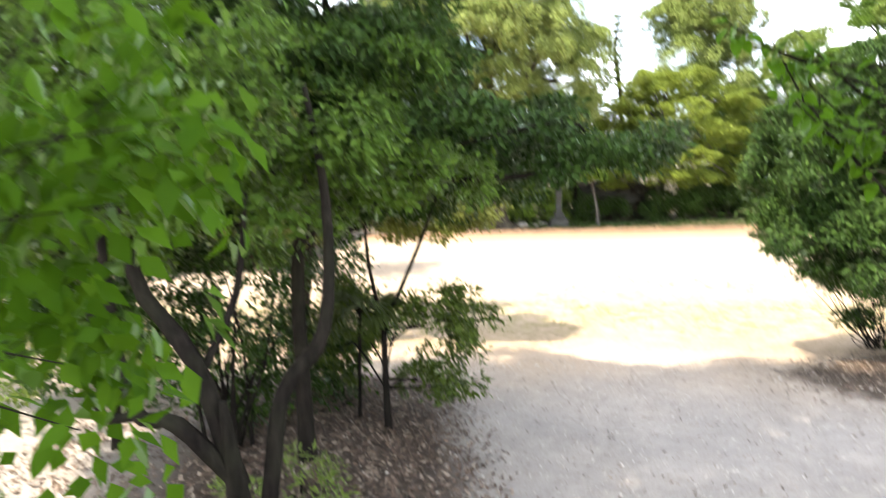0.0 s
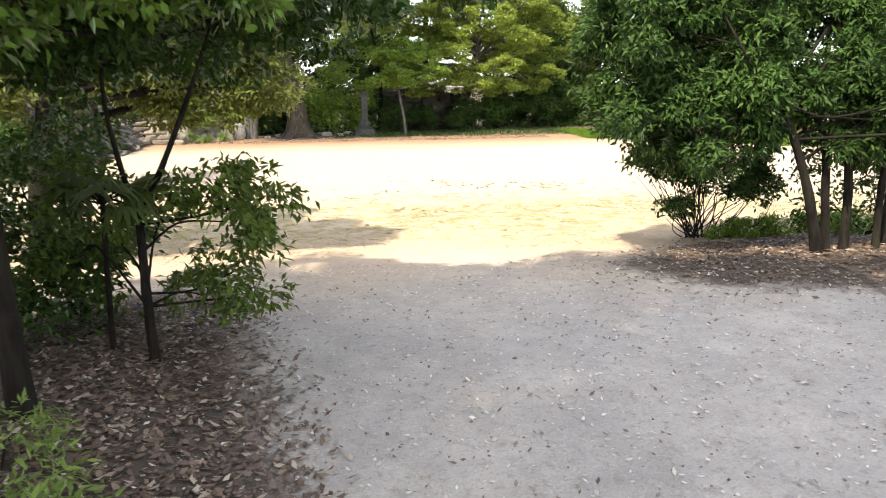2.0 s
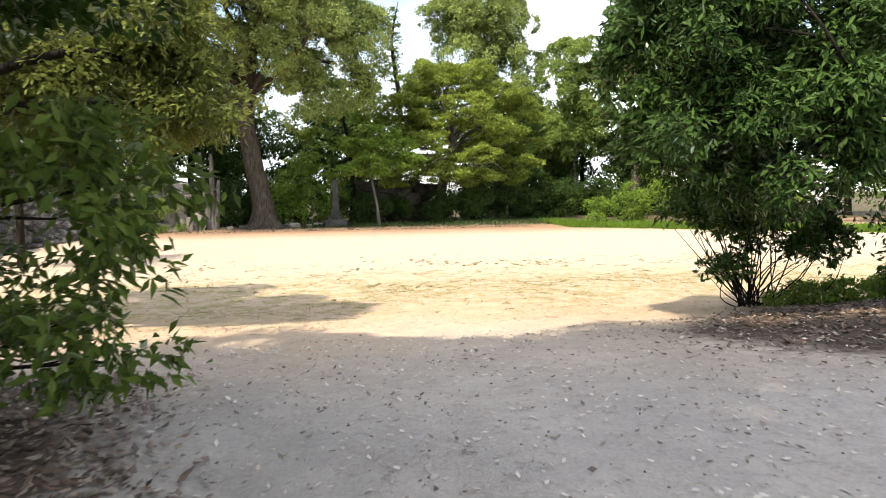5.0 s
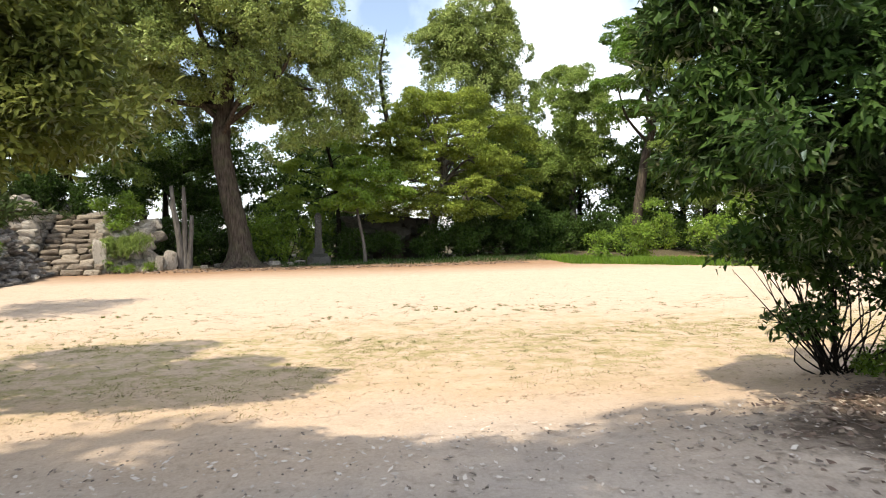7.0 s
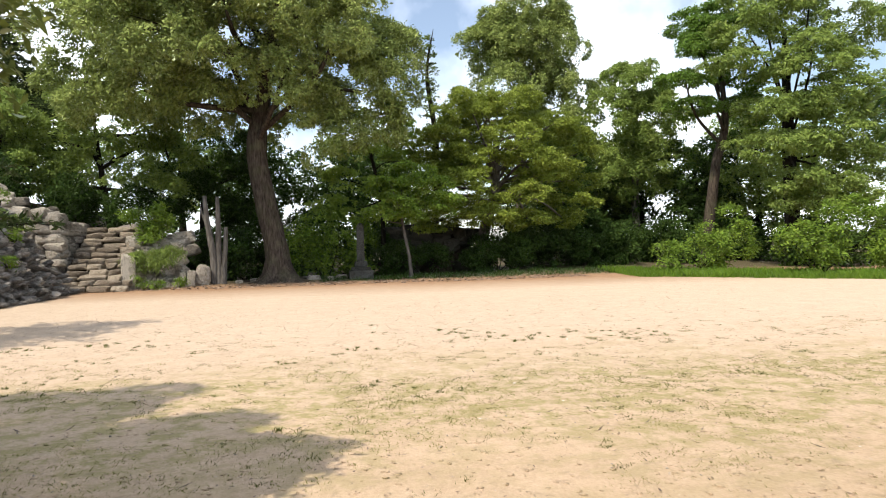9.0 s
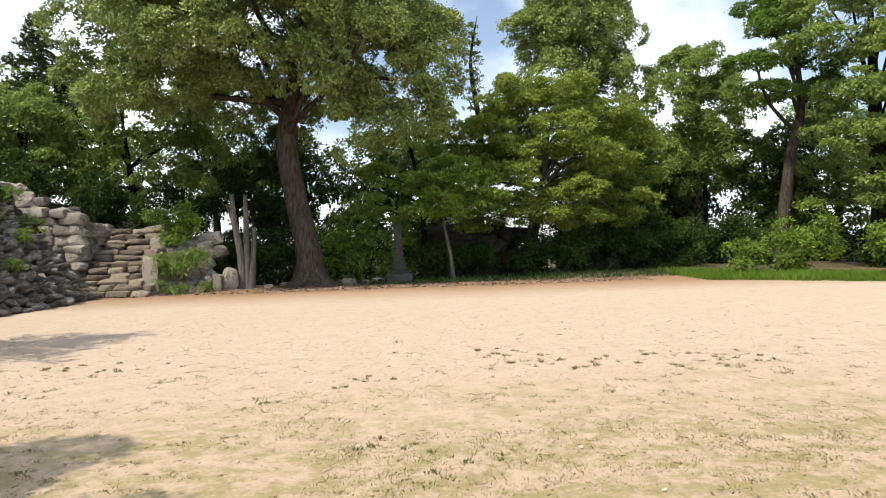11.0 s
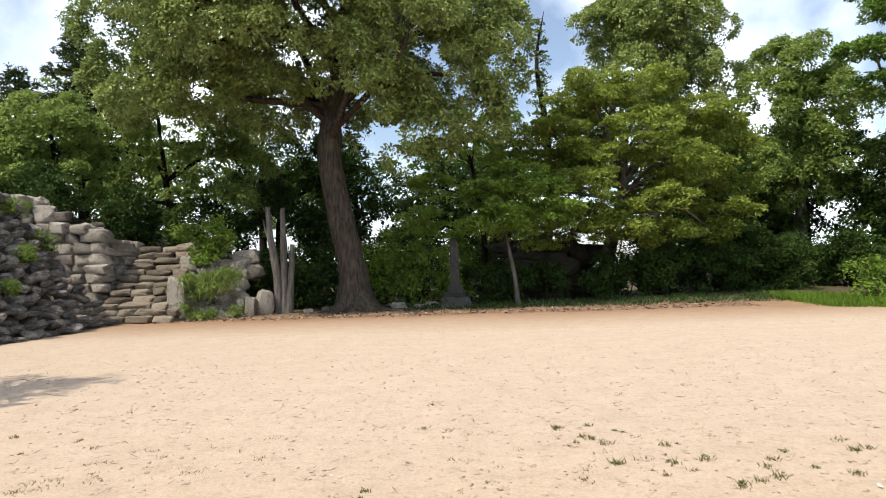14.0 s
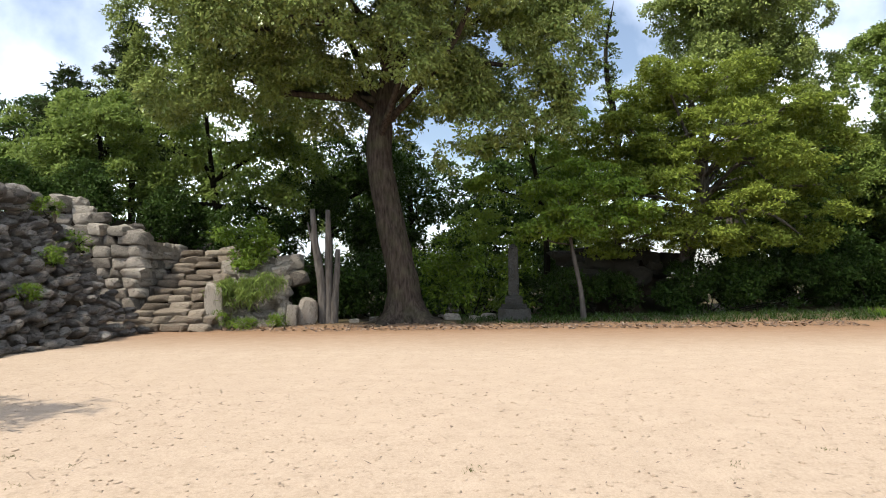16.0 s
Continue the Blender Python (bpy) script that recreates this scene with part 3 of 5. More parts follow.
bmesh.ops.create_cone(core, cap_ends=True, segments=14, radius1=1.5, radius2=0.7, depth=2.3, matrix=Matrix.LocRotScale((-0.35, 1.35, 1.0), None, (0.7, 1.0, 1.0)))
part("earth_core", core, M_EARTH, flank)

pillar = thing("stone_pillar", (-5.6, 42.9, 0.0), "upright pale stone post beside the steps", "stone post")
piece("shaft", stone_meshes(1, M_STONE, 21, 0.35, 60)[0], pillar, (-5.6, 42.9, 0.72), (0.62, 0.44, 1.75), (0.03, -0.03, 0.2))
marker = thing("small_stone_marker", (-3.15, 43.6, 0.0), "small squared stone marker at the tree line", "stone post")
piece("shaft", stone_meshes(1, M_STONE, 22, 0.3, 50)[0], marker, (-3.15, 43.6, 0.34), (0.4, 0.36, 0.9), (0.0, 0.04, 0.1))
marker2 = thing("rounded_stone", (-2.75, 44.1, 0.0), "rounded grey standing stone beside dead trunks", "stone")
piece("shaft", stone_meshes(1, M_STONE, 23, 0.7, 50)[0], marker2, (-2.75, 44.1, 0.45), (0.75, 0.6, 1.2), (0.05, 0.1, 0.4))


def box(bm, x, y, z, sx, sy, sz, bevel=0.03, taper=1.0):
    r = bmesh.ops.create_cube(bm, size=1.0, matrix=Matrix.LocRotScale((x, y, z), None, (sx, sy, sz)))
    vs = r["verts"]
    for v in vs:
        if v.co.z > z:
            v.co.x, v.co.y = x + (v.co.x - x) * taper, y + (v.co.y - y) * taper
    es = {e for v in vs for e in v.link_edges}
    bmesh.ops.bevel(bm, geom=list(es), offset=bevel, segments=2, affect="EDGES")


def solid(name, parent, mat, *boxes):
    bm = bmesh.new()
    for b in boxes:
        box(bm, *b)
    return part(name, bm, mat, parent)


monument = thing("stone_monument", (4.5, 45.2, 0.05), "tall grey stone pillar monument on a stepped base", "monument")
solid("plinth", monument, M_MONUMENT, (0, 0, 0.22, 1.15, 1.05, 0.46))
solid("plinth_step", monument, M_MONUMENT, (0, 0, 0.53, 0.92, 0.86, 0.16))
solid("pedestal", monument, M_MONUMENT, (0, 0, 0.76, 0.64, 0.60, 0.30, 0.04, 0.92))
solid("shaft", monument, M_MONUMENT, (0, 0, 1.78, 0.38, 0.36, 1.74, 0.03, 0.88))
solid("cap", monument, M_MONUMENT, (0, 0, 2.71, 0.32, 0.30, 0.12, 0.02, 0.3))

SHADED = stone_meshes(6, M_SHADED_STONE, 13, 0.6)
mound = thing("stone_mound", (8.6, 49.0, 0.1), "heap of large stones, darkened for the shade under trees", "rocks")
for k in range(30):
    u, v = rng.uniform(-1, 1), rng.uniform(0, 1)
    piece("rock", SHADED[rng.integers(6)], mound, (8.8 + u * (3.4 - 1.2 * v), 48.4 + 1.2 * v + rng.normal() * 0.2, 0.25 + v * 2.3), (rng.uniform(0.8, 1.5), 0.9, rng.uniform(0.55, 0.85)), tuple(rng.normal(size=3) * 0.15))
core = bmesh.new()
bmesh.ops.create_cone(core, cap_ends=True, segments=14, radius1=3.3, radius2=1.6, depth=2.4, matrix=Matrix.LocRotScale((0.2, 1.2, 1.1), None, (1.0, 0.5, 1.0)))
part("earth_core", core, M_EARTH, mound)

# ---- far trees ----
tree("camphor_tree", "large old camphor tree with a broad domed crown", "tree", (0.6, 45.0, 0.0),
     [(0.6, 45.0, -0.1), (0.5, 45.0, 1.6), (0.0, 45.0, 4.2), (-0.3, 45.0, 6.6), (0.1, 45.1, 9.0), (0.3, 45.2, 12.0)], [0.62, 0.54, 0.48, 0.46, 0.34, 0.16],
     [(-5.4, 41.0, 10.8, 2.2, 1.7, 1.2), (-3.2, 40.6, 9.8, 2.2, 1.7, 1.2), (-1.0, 40.4, 11.4, 2.3, 1.8, 1.4), (1.3, 40.8, 12.4, 2.2, 1.7, 1.4), (3.6, 41.6, 11.2, 2.0, 1.7, 1.3), (-3.6, 40.8, 13.2, 2.4, 1.8, 1.5),
      (-7.6, 44.6, 11.6, 2.6, 2.6, 1.9), (-8.0, 45.5, 9.4, 2.0, 2.2, 1.3), (-5.2, 43.2, 12.8, 2.8, 2.4, 2.1), (-5.2, 44.6, 9.0, 2.4, 2.2, 1.3), (-2.2, 42.8, 10.6, 2.6, 2.2, 1.7),
      (-2.0, 44.8, 14.4, 3.4, 3.2, 2.2), (1.6, 42.8, 13.0, 2.6, 2.2, 2.0), (1.5, 46.0, 15.6, 3.4, 3.2, 2.2), (4.7, 44.0, 12.6, 2.5, 2.4, 2.2), (6.0, 45.6, 10.6, 1.9, 2.2, 1.7),
      (4.7, 43.9, 8.9, 2.2, 2.0, 1.5), (3.4, 44.4, 6.9, 1.5, 1.6, 1.25), (1.2, 42.4, 9.3, 2.0, 1.6, 1.3), (-4.6, 47.6, 11.6, 3.2, 2.6, 2.4), (3.4, 48.0, 11.4, 3.2, 2.6, 2.6), (-2.8, 43.6, 8.6, 1.8, 1.6, 1.1), (2.3, 43.8, 8.3, 1.6, 1.5, 1.0), (-7.0, 43.8, 8.0, 1.5, 1.5, 0.9), (0.2, 47.6, 9.0, 2.4, 2.0, 1.4), (5.6, 44.4, 7.4, 1.2, 1.3, 1.0), (-3.4, 46.8, 8.2, 1.8, 1.6, 1.1)],
     (0.165, 0.09), 11500, 24, (M_BARK_BIG, M_CAMPHOR), seed=4, spread=0.16, flat=0.85, flare=1.25, segs=22, rough=0.28, limb_r=0.7, twigs=1, low=8.7)

pad_rng = np.random.default_rng(19)
PADS = []
for tier in range(8):
    u = tier / 7
    zt, reach = 3.1 + 6.1 * u, float(np.interp(u, [0, 0.3, 0.7, 1], [4.0, 5.2, 4.9, 3.2]))
    for k in range(6 if u < 0.8 else 5):
        a = 2.0 * math.pi * (k + pad_rng.uniform(-0.3, 0.3)) / 6 + tier
        r = reach * pad_rng.uniform(0.55, 0.95)
        PADS.append((12.3 + math.cos(a) * r, 48.2 + math.sin(a) * r * 0.6, zt + pad_rng.uniform(-0.3, 0.3), pad_rng.uniform(1.1, 1.7), pad_rng.uniform(0.9, 1.4), pad_rng.uniform(0.40, 0.60)))
root_rng = np.random.default_rng(44)
camphor = bpy.data.objects["camphor_tree"]
for k in range(9):
    a = k * 0.70 + root_rng.uniform(-0.2, 0.2)
    ca, sa, ln = math.cos(a), math.sin(a), root_rng.uniform(1.2, 2.1)
    under(new("root", tube_mesh("root", [(ca * 0.35, sa * 0.35, 0.55), (ca * 0.8, sa * 0.8, 0.16), (ca * ln, sa * ln + 0.1, 0.03), (ca * ln * 1.3, sa * ln * 1.3, -0.12)], [0.22, 0.15, 0.07, 0.03], M_BARK_BIG, segs=8, seed=k)), camphor)
for k, (x, y, s) in enumerate([(2.3, 45.6, 0.75), (3.1, 45.4, 0.5), (1.9, 46.2, 0.5), (-1.2, 44.6, 0.4), (-0.6, 45.4, 0.5), (3.6, 46.2, 0.6)]):
    st = thing("low_stone", (x, y, 0.0), "low pale stone among the tree roots", "stone", "stones among the roots")
    piece("stone", BLK[k % 8], st, (x, y, 0.10 + s * 0.1), (s, s * 0.7, s * 0.45), (0.1, 0.05, k * 1.1))
tree("layered_tree", "spreading tree with tiered pads of yellow-green foliage", "tree", (11.2, 49.0, 0.1),
     [(11.2, 49.0, 0.0), (11.6, 49.0, 2.2), (12.4, 49.2, 5.0), (12.4, 49.0, 8.6)], [0.40, 0.32, 0.24, 0.10],
     PADS, (0.16, 0.08), 5200, 24, (M_BARK_GREY, M_TIER), seed=9, spread=0.17, flat=0.42, droop=0.1, flare=0.4, rough=0.3, fill=0.3, limb_r=0.6, low=2.0)

tree("round_crowned_tree", "tall broadleaf tree with a dense rounded crown", "tree", (15.8, 56.0, 0.2),
     [(15.8, 56.0, 0.0), (15.9, 56, 5), (16.1, 56, 10), (16.2, 56, 15)], [0.42, 0.34, 0.26, 0.1],
     [(16.2, 55.4, 16.0, 2.9, 2.6, 2.2), (14.0, 55.0, 13.6, 2.3, 2.2, 2.0), (18.3, 55.0, 13.8, 2.4, 2.2, 2.1), (16.2, 54.4, 12.6, 2.6, 2.0, 2.0), (14.6, 55.2, 10.6, 2.5, 2.2, 1.8),
      (18.4, 55.2, 10.6, 2.6, 2.2, 2.0), (17.0, 55.4, 8.2, 3.0, 2.2, 1.8), (19.4, 55.6, 7.4, 1.8, 2.0, 1.8), (16.2, 55.2, 14.4, 2.5, 2.0, 2.0), (14.9, 55.0, 15.2, 1.8, 1.8, 1.6), (17.6, 55.0, 15.4, 1.9, 1.8, 1.6), (15.0, 54.8, 12.2, 2.0, 1.8, 1.8), (17.6, 54.8, 12.2, 2.0, 1.8, 1.8)],
     (0.19, 0.10), 4800, 21, (M_BARK_GREY, M_CAMPHOR), seed=14, spread=0.18, flat=0.85, rough=0.2)

tree("woodland_tree", "slender woodland tree with a pointed leafy crown", "tree", (23.2, 54.0, 0.2),
     [(23.2, 54, 0), (23.1, 54, 4), (23.2, 54, 8), (23.3, 54, 11)], [0.28, 0.24, 0.18, 0.08],
     [(23.2, 53.4, 11.4, 1.9, 1.9, 1.6), (21.9, 53.2, 9.2, 2.0, 1.9, 1.9), (24.4, 53.2, 9.2, 2.0, 1.9, 1.8), (22.6, 53, 6.8, 2.4, 2.0, 1.6), (24.6, 53.4, 6.4, 2.0, 1.9, 1.5), (21.2, 53.4, 5.4, 1.6, 1.6, 1.4)],
     (0.19, 0.10), 2300, 22, (M_BARK_GREY, M_WOOD), seed=15, spread=0.18, flat=0.8)

tree("leaning_tree", "leaning brown-trunked tree above the grass verge", "tree", (24.7, 48.2, 0.4),
     [(24.7, 48.2, 0.0), (24.9, 48.2, 2.6), (25.4, 48.2, 6.0), (26.0, 48.2, 8.2), (25.9, 48.2, 11.0)], [0.38, 0.32, 0.28, 0.22, 0.10],
     [(24.2, 47.6, 12.2, 1.7, 1.8, 0.8), (26.0, 47.6, 13.4, 1.9, 1.8, 0.9), (23.2, 47.6, 10.6, 1.5, 1.6, 0.6), (26.8, 47.6, 11.0, 1.7, 1.7, 0.8), (23.9, 47.6, 9.2, 1.3, 1.5, 0.5), (27.4, 48, 9.2, 1.5, 1.5, 0.7), (25.0, 48.6, 14.4, 1.7, 1.7, 0.8)],
     (0.20, 0.10), 1300, 22, (M_BARK_BIG, M_OAK), seed=16, spread=0.2, flat=0.45, limb_r=0.8)

tree("dense_oak_tree", "big green tree with drooping layered foliage", "tree", (28.4, 45.6, 0.3),
     [(28.4, 45.6, 0), (28.3, 45.6, 4), (28.1, 45.5, 8), (28.0, 45.5, 13)], [0.45, 0.4, 0.3, 0.12],
     [(25.6, 44.0, 14.6, 1.9, 1.9, 1.1), (24.6, 44.0, 12.6, 1.6, 1.8, 0.8), (26.8, 43.4, 12.8, 2.0, 1.8, 1.0), (25.2, 43.6, 10.6, 1.9, 1.8, 0.8), (27.8, 43.0, 10.8, 2.2, 1.9, 0.9), (25.6, 43.4, 8.4, 1.9, 1.8, 0.8), (28.4, 43.2, 8.6, 2.3, 1.9, 0.9),
      (26.2, 43.4, 6.4, 1.9, 1.7, 0.8), (29.0, 43.2, 6.6, 2.2, 1.8, 0.9), (30.8, 44, 9.4, 2.2, 2.0, 1.4), (31.2, 44, 12.6, 2.3, 2.0, 1.3), (28.6, 44, 15.2, 2.6, 2.2, 1.3), (27.0, 43.4, 4.5, 1.9, 1.6, 0.8), (30.2, 43.6, 4.6, 2.0, 1.6, 0.9), (28.4, 43.6, 3.2, 1.9, 1.4, 0.8), (27.0, 43.8, 16.6, 1.8, 1.8, 1.0), (31.6, 44, 6.6, 1.8, 1.6, 1.0)],
     (0.20, 0.10), 3600, 22, (M_BARK, M_WOOD), seed=17, spread=0.2, flat=0.5, droop=0.4)

tree("small_maple_tree", "slim young tree with pale layered leaves", "tree", (6.95, 45.0, 0.05),
     [(6.95, 45.0, 0.0), (6.85, 45.0, 1.2), (6.6, 44.95, 2.5), (6.4, 45, 4.0)], [0.10, 0.085, 0.07, 0.03],
     [(5.4, 44.6, 3.2, 0.95, 0.9, 0.35), (6.4, 44.2, 3.6, 1.0, 0.9, 0.4), (7.6, 44.4, 3.3, 1.1, 0.9, 0.4), (8.6, 44.6, 3.8, 0.9, 0.9, 0.4), (7.6, 44.6, 4.6, 1.2, 1.0, 0.45), (6.0, 44.8, 4.6, 1.0, 1.0, 0.4), (7.0, 45.2, 5.4, 1.0, 0.9, 0.4)],
     (0.17, 0.09), 800, 16, (M_BARK_PALE, M_SHRUB), seed=18, spread=0.14, flat=0.45, droop=0.2, flare=0.2, limb_r=0.5)

tree("pale_maple_tree", "thin-branched tree with sparse pale green leaves", "tree", (6.0, 50.5, 0.1),
     [(6.0, 50.5, 0.0), (6.1, 50.4, 3), (5.6, 50.4, 6.5), (4.6, 50.4, 9.2)], [0.16, 0.13, 0.09, 0.03],
     [(4.4, 50, 8.8, 1.1, 1.0, 0.4), (6.8, 50, 8.2, 1.3, 1.0, 0.5), (3.4, 50, 7.2, 1.2, 1.0, 0.5), (5.6, 49.8, 7.0, 1.3, 1.0, 0.5), (7.4, 50, 6.4, 1.3, 1.0, 0.5), (4.0, 50, 5.4, 1.3, 1.0, 0.6), (6.4, 49.8, 5.0, 1.3, 1.0, 0.6), (3.2, 50, 3.8, 1.2, 1, 0.6)],
     (0.19, 0.10), 800, 16, (M_BARK, M_MAPLE), seed=19, spread=0.17, flat=0.45, limb_r=0.7)


def bush(name, label, base, lobes, leaf, clumps, per, green, seed, group="", stems=6, spread=0.18, bark=M_BARK, droop=0.2, reach=1.0, thick=0.03):
    """A shrub: several stems out of the ground and a low leafy crown."""
    rng = np.random.default_rng(seed)
    ob = thing(name, base, label, "bush", group)
    lr = rel(lobes, base)
    for k in range(stems):
        l = lr[k % len(lr)]
        tgt = np.array(l[:3]) + rng.normal(size=3) * np.array(l[3:6]) * 0.4
        s = np.array([rng.normal() * 0.12 * reach, rng.normal() * 0.12 * reach, -0.05])
        mid = (s + tgt) / 2 + rng.normal(size=3) * 0.12
        under(new("stem", tube_mesh("stem", [tuple(s), tuple(mid), tuple(tgt)], [thick, thick * 0.7, thick * 0.25], bark, segs=5, n=3, seed=seed + k)), ob)
    c, o = crown_points(lr, clumps, rng, 0.3, 0.35)
    c[:, 2] = np.maximum(c[:, 2], 0.05)
    under(new("foliage", leaf_mesh("foliage", c, o, leaf[0], leaf[1], green, rng, per, spread, 0.7, droop)), ob)
    return ob


bush("laurel_bush", "sunlit glossy laurel bush beside the monument", (2.8, 47.4, 0.1), [(1.6, 47.2, 1.5, 1.0, 1.0, 1.3), (3.0, 47.0, 1.6, 1.2, 1.0, 1.5), (4.4, 47.4, 1.5, 1.1, 1.0, 1.3), (2.4, 47.6, 2.6, 1.1, 1.0, 0.9)], (0.18, 0.08), 420, 18, M_SHRUB, 31)
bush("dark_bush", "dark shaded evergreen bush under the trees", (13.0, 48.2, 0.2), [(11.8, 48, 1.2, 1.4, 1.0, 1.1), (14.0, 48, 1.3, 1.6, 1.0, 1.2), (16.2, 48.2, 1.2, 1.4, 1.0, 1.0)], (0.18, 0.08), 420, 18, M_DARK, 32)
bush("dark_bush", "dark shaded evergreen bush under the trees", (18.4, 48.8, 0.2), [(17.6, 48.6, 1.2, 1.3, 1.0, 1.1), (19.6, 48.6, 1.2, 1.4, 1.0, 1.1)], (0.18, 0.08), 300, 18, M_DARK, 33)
bush("dark_bush", "dark shaded evergreen bush before the darkened stones", (7.9, 47.0, 0.1), [(6.6, 47.0, 1.0, 1.1, 0.7, 0.9), (8.4, 47.2, 0.8, 1.0, 0.7, 0.7)], (0.17, 0.08), 240, 18, M_DARK, 37)
bush("dark_bush", "dark shaded evergreen bush before the darkened stones", (11.8, 47.2, 0.1), [(10.9, 47.2, 0.8, 0.9, 0.7, 0.7), (12.6, 47.4, 1.2, 1.1, 0.7, 1.0)], (0.17, 0.08), 240, 18, M_DARK, 38)
bush("verge_bush", "low leafy bush on the grass verge", (21.0, 42.4, 0.2), [(19.4, 42.2, 0.8, 1.1, 0.8, 0.7), (21.2, 42.4, 1.0, 1.2, 0.9, 1.0), (22.6, 42.6, 1.5, 1.2, 0.9, 1.4)], (0.16, 0.08), 360, 18, M_SHRUB, 34, stems=9)
bush("verge_bush", "tall leafy bush at the edge of the square", (23.6, 37.4, 0.2), [(22.4, 37.2, 1.2, 1.0, 0.9, 1.0), (23.8, 37.2, 1.8, 1.2, 0.9, 1.3), (25.4, 37.2, 1.6, 1.3, 1.0, 1.4), (27.2, 37.4, 1.8, 1.3, 1.0, 1.5)], (0.16, 0.09), 520, 18, M_SHRUB, 35, stems=12)

# trees above the steps
tree("hill_tree", "dark leafy tree on the terrace above the steps", "tree", (-8.2, 50.5, 2.7), [(-8.2, 50.5, 2.5), (-8.6, 50.5, 5), (-9.0, 50.5, 8.4)], [0.2, 0.16, 0.07],
     [(-9.0, 50, 9.2, 1.9, 1.6, 1.1), (-6.6, 50, 8.2, 1.9, 1.6, 1.2), (-10.4, 50, 7.4, 1.8, 1.6, 1.1), (-7.8, 49.6, 6.6, 1.8, 1.5, 0.9), (-5.2, 50, 6.6, 1.8, 1.5, 1.1), (-10.6, 50, 5.2, 1.8, 1.5, 0.9), (-6.0, 50, 4.8, 1.9, 1.5, 0.9)],
     (0.21, 0.11), 950, 20, (M_BARK, M_WOOD), seed=41, spread=0.18, limb_r=1.0, sway=0.2, twigs=1)
tree("hill_tree", "pale green tree leaning over the rubble bank", "tree", (-13.4, 49.5, 3.9), [(-13.4, 49.5, 3.5), (-13.3, 49.5, 6), (-13.6, 49.5, 9.0)], [0.22, 0.16, 0.06],
     [(-13.6, 49, 8.7, 1.9, 1.7, 1.0), (-15.6, 49, 7.0, 2.0, 1.7, 1.3), (-12.0, 48.8, 8.0, 1.9, 1.6, 1.2), (-16.6, 49, 6.2, 1.8, 1.6, 1.1), (-13.8, 48.6, 6.2, 2.0, 1.6, 1.1), (-11.4, 48.8, 6.0, 1.7, 1.5, 1.0)],
     (0.21, 0.11), 950, 20, (M_BARK, M_WOOD), seed=42, spread=0.18, limb_r=0.9, sway=0.2)
tree("hill_tree", "shaded evergreen tree behind the dead trunks", "tree", (-4.0, 52.5, 2.0), [(-4.0, 52.5, 1.0), (-3.9, 52.5, 4), (-3.7, 52.5, 7)], [0.2, 0.17, 0.08],
     [(-3.6, 52, 7.0, 1.9, 1.6, 1.3), (-5.2, 52, 5.4, 1.8, 1.5, 1.0), (-2.4, 52, 5.2, 1.8, 1.5, 1.2), (-3.4, 51.6, 3.8, 1.8, 1.4, 0.9), (-1.0, 52, 6.8, 1.6, 1.5, 1.2), (-1.2, 52, 3.6, 1.5, 1.4, 0.9)],
     (0.20, 0.10), 1100, 20, (M_BARK, M_DARK), seed=43, spread=0.18, limb_r=1.0, sway=0.2)


def conifer(name, label, base, top, radius, mat, seed, whorls=16, per_branch=5, sparse=1.0, droop=0.12, leaf=(0.26, 0.08), curve=0.0):
    """A conifer: a straight stem with whorls of branches that carry needle sprays."""
    rng = np.random.default_rng(seed)
    ob = thing(name, base, label, "tree")
    h = top - base[2]
    under(new("trunk", tube_mesh("trunk", [(0, 0, -0.3), (0.05 + curve, 0, h * 0.5), (-curve * 0.6, 0, h * 0.8), (curve, 0, h)], [0.20 * h / 12, 0.12 * h / 12, 0.02], M_BARK, segs=8, seed=seed)), ob)
    cs, os_ = [], []
    for w in range(whorls):
        u = 0.30 + 0.70 * w / whorls
        r = radius * (1 - u) ** 0.75 * 1.25 + 0.18
        for k in range(per_branch):
            if rng.uniform() > sparse:
                continue
            a = rng.uniform(0, 6.28)
            rr = r * rng.uniform(0.6, 1.1)
            tip = np.array([math.cos(a) * rr, math.sin(a) * rr, h * u + rr * (0.25 - droop)])
            s = np.array([0, 0, h * u])
            under(new("branch", tube_mesh("branch", [tuple(s), tuple((s + tip) / 2 + (0, 0, 0.05)), tuple(tip)], [0.035, 0.022, 0.008], M_BARK, segs=4, n=2, seed=w * 7 + k)), ob)
            for q in np.linspace(0.3, 1.0, max(3, int(rr * 4))):
                cs.append(s + (tip - s) * q + rng.normal(size=3) * 0.08)
                os_.append(unit(tip - s))
    under(new("crown", leaf_mesh("crown", np.array(cs), np.array(os_), leaf[0], leaf[1], mat, rng, 14, 0.13, 0.45, 0.1, 0.3)), ob)
    return ob


conifer("fir_tree", "tall dark conifer with tiered drooping branches", (-14.2, 53.6, 3.8), 15.0, 3.4, M_CONIFER, 51, 20, 9, 0.9, 0.3)
conifer("fir_tree", "dark conifer with an uneven ragged top", (-16.9, 52.6, 3.8), 12.3, 3.4, M_CONIFER, 52, 15, 8, 0.8)
conifer("thin_spire_tree", "thin sparse conifer spire above the other trees", (9.8, 55.4, 0.2), 15.5, 0.9, M_SAPLING, 53, 19, 6, 0.7, 0.05, (0.17, 0.08), 0.3)

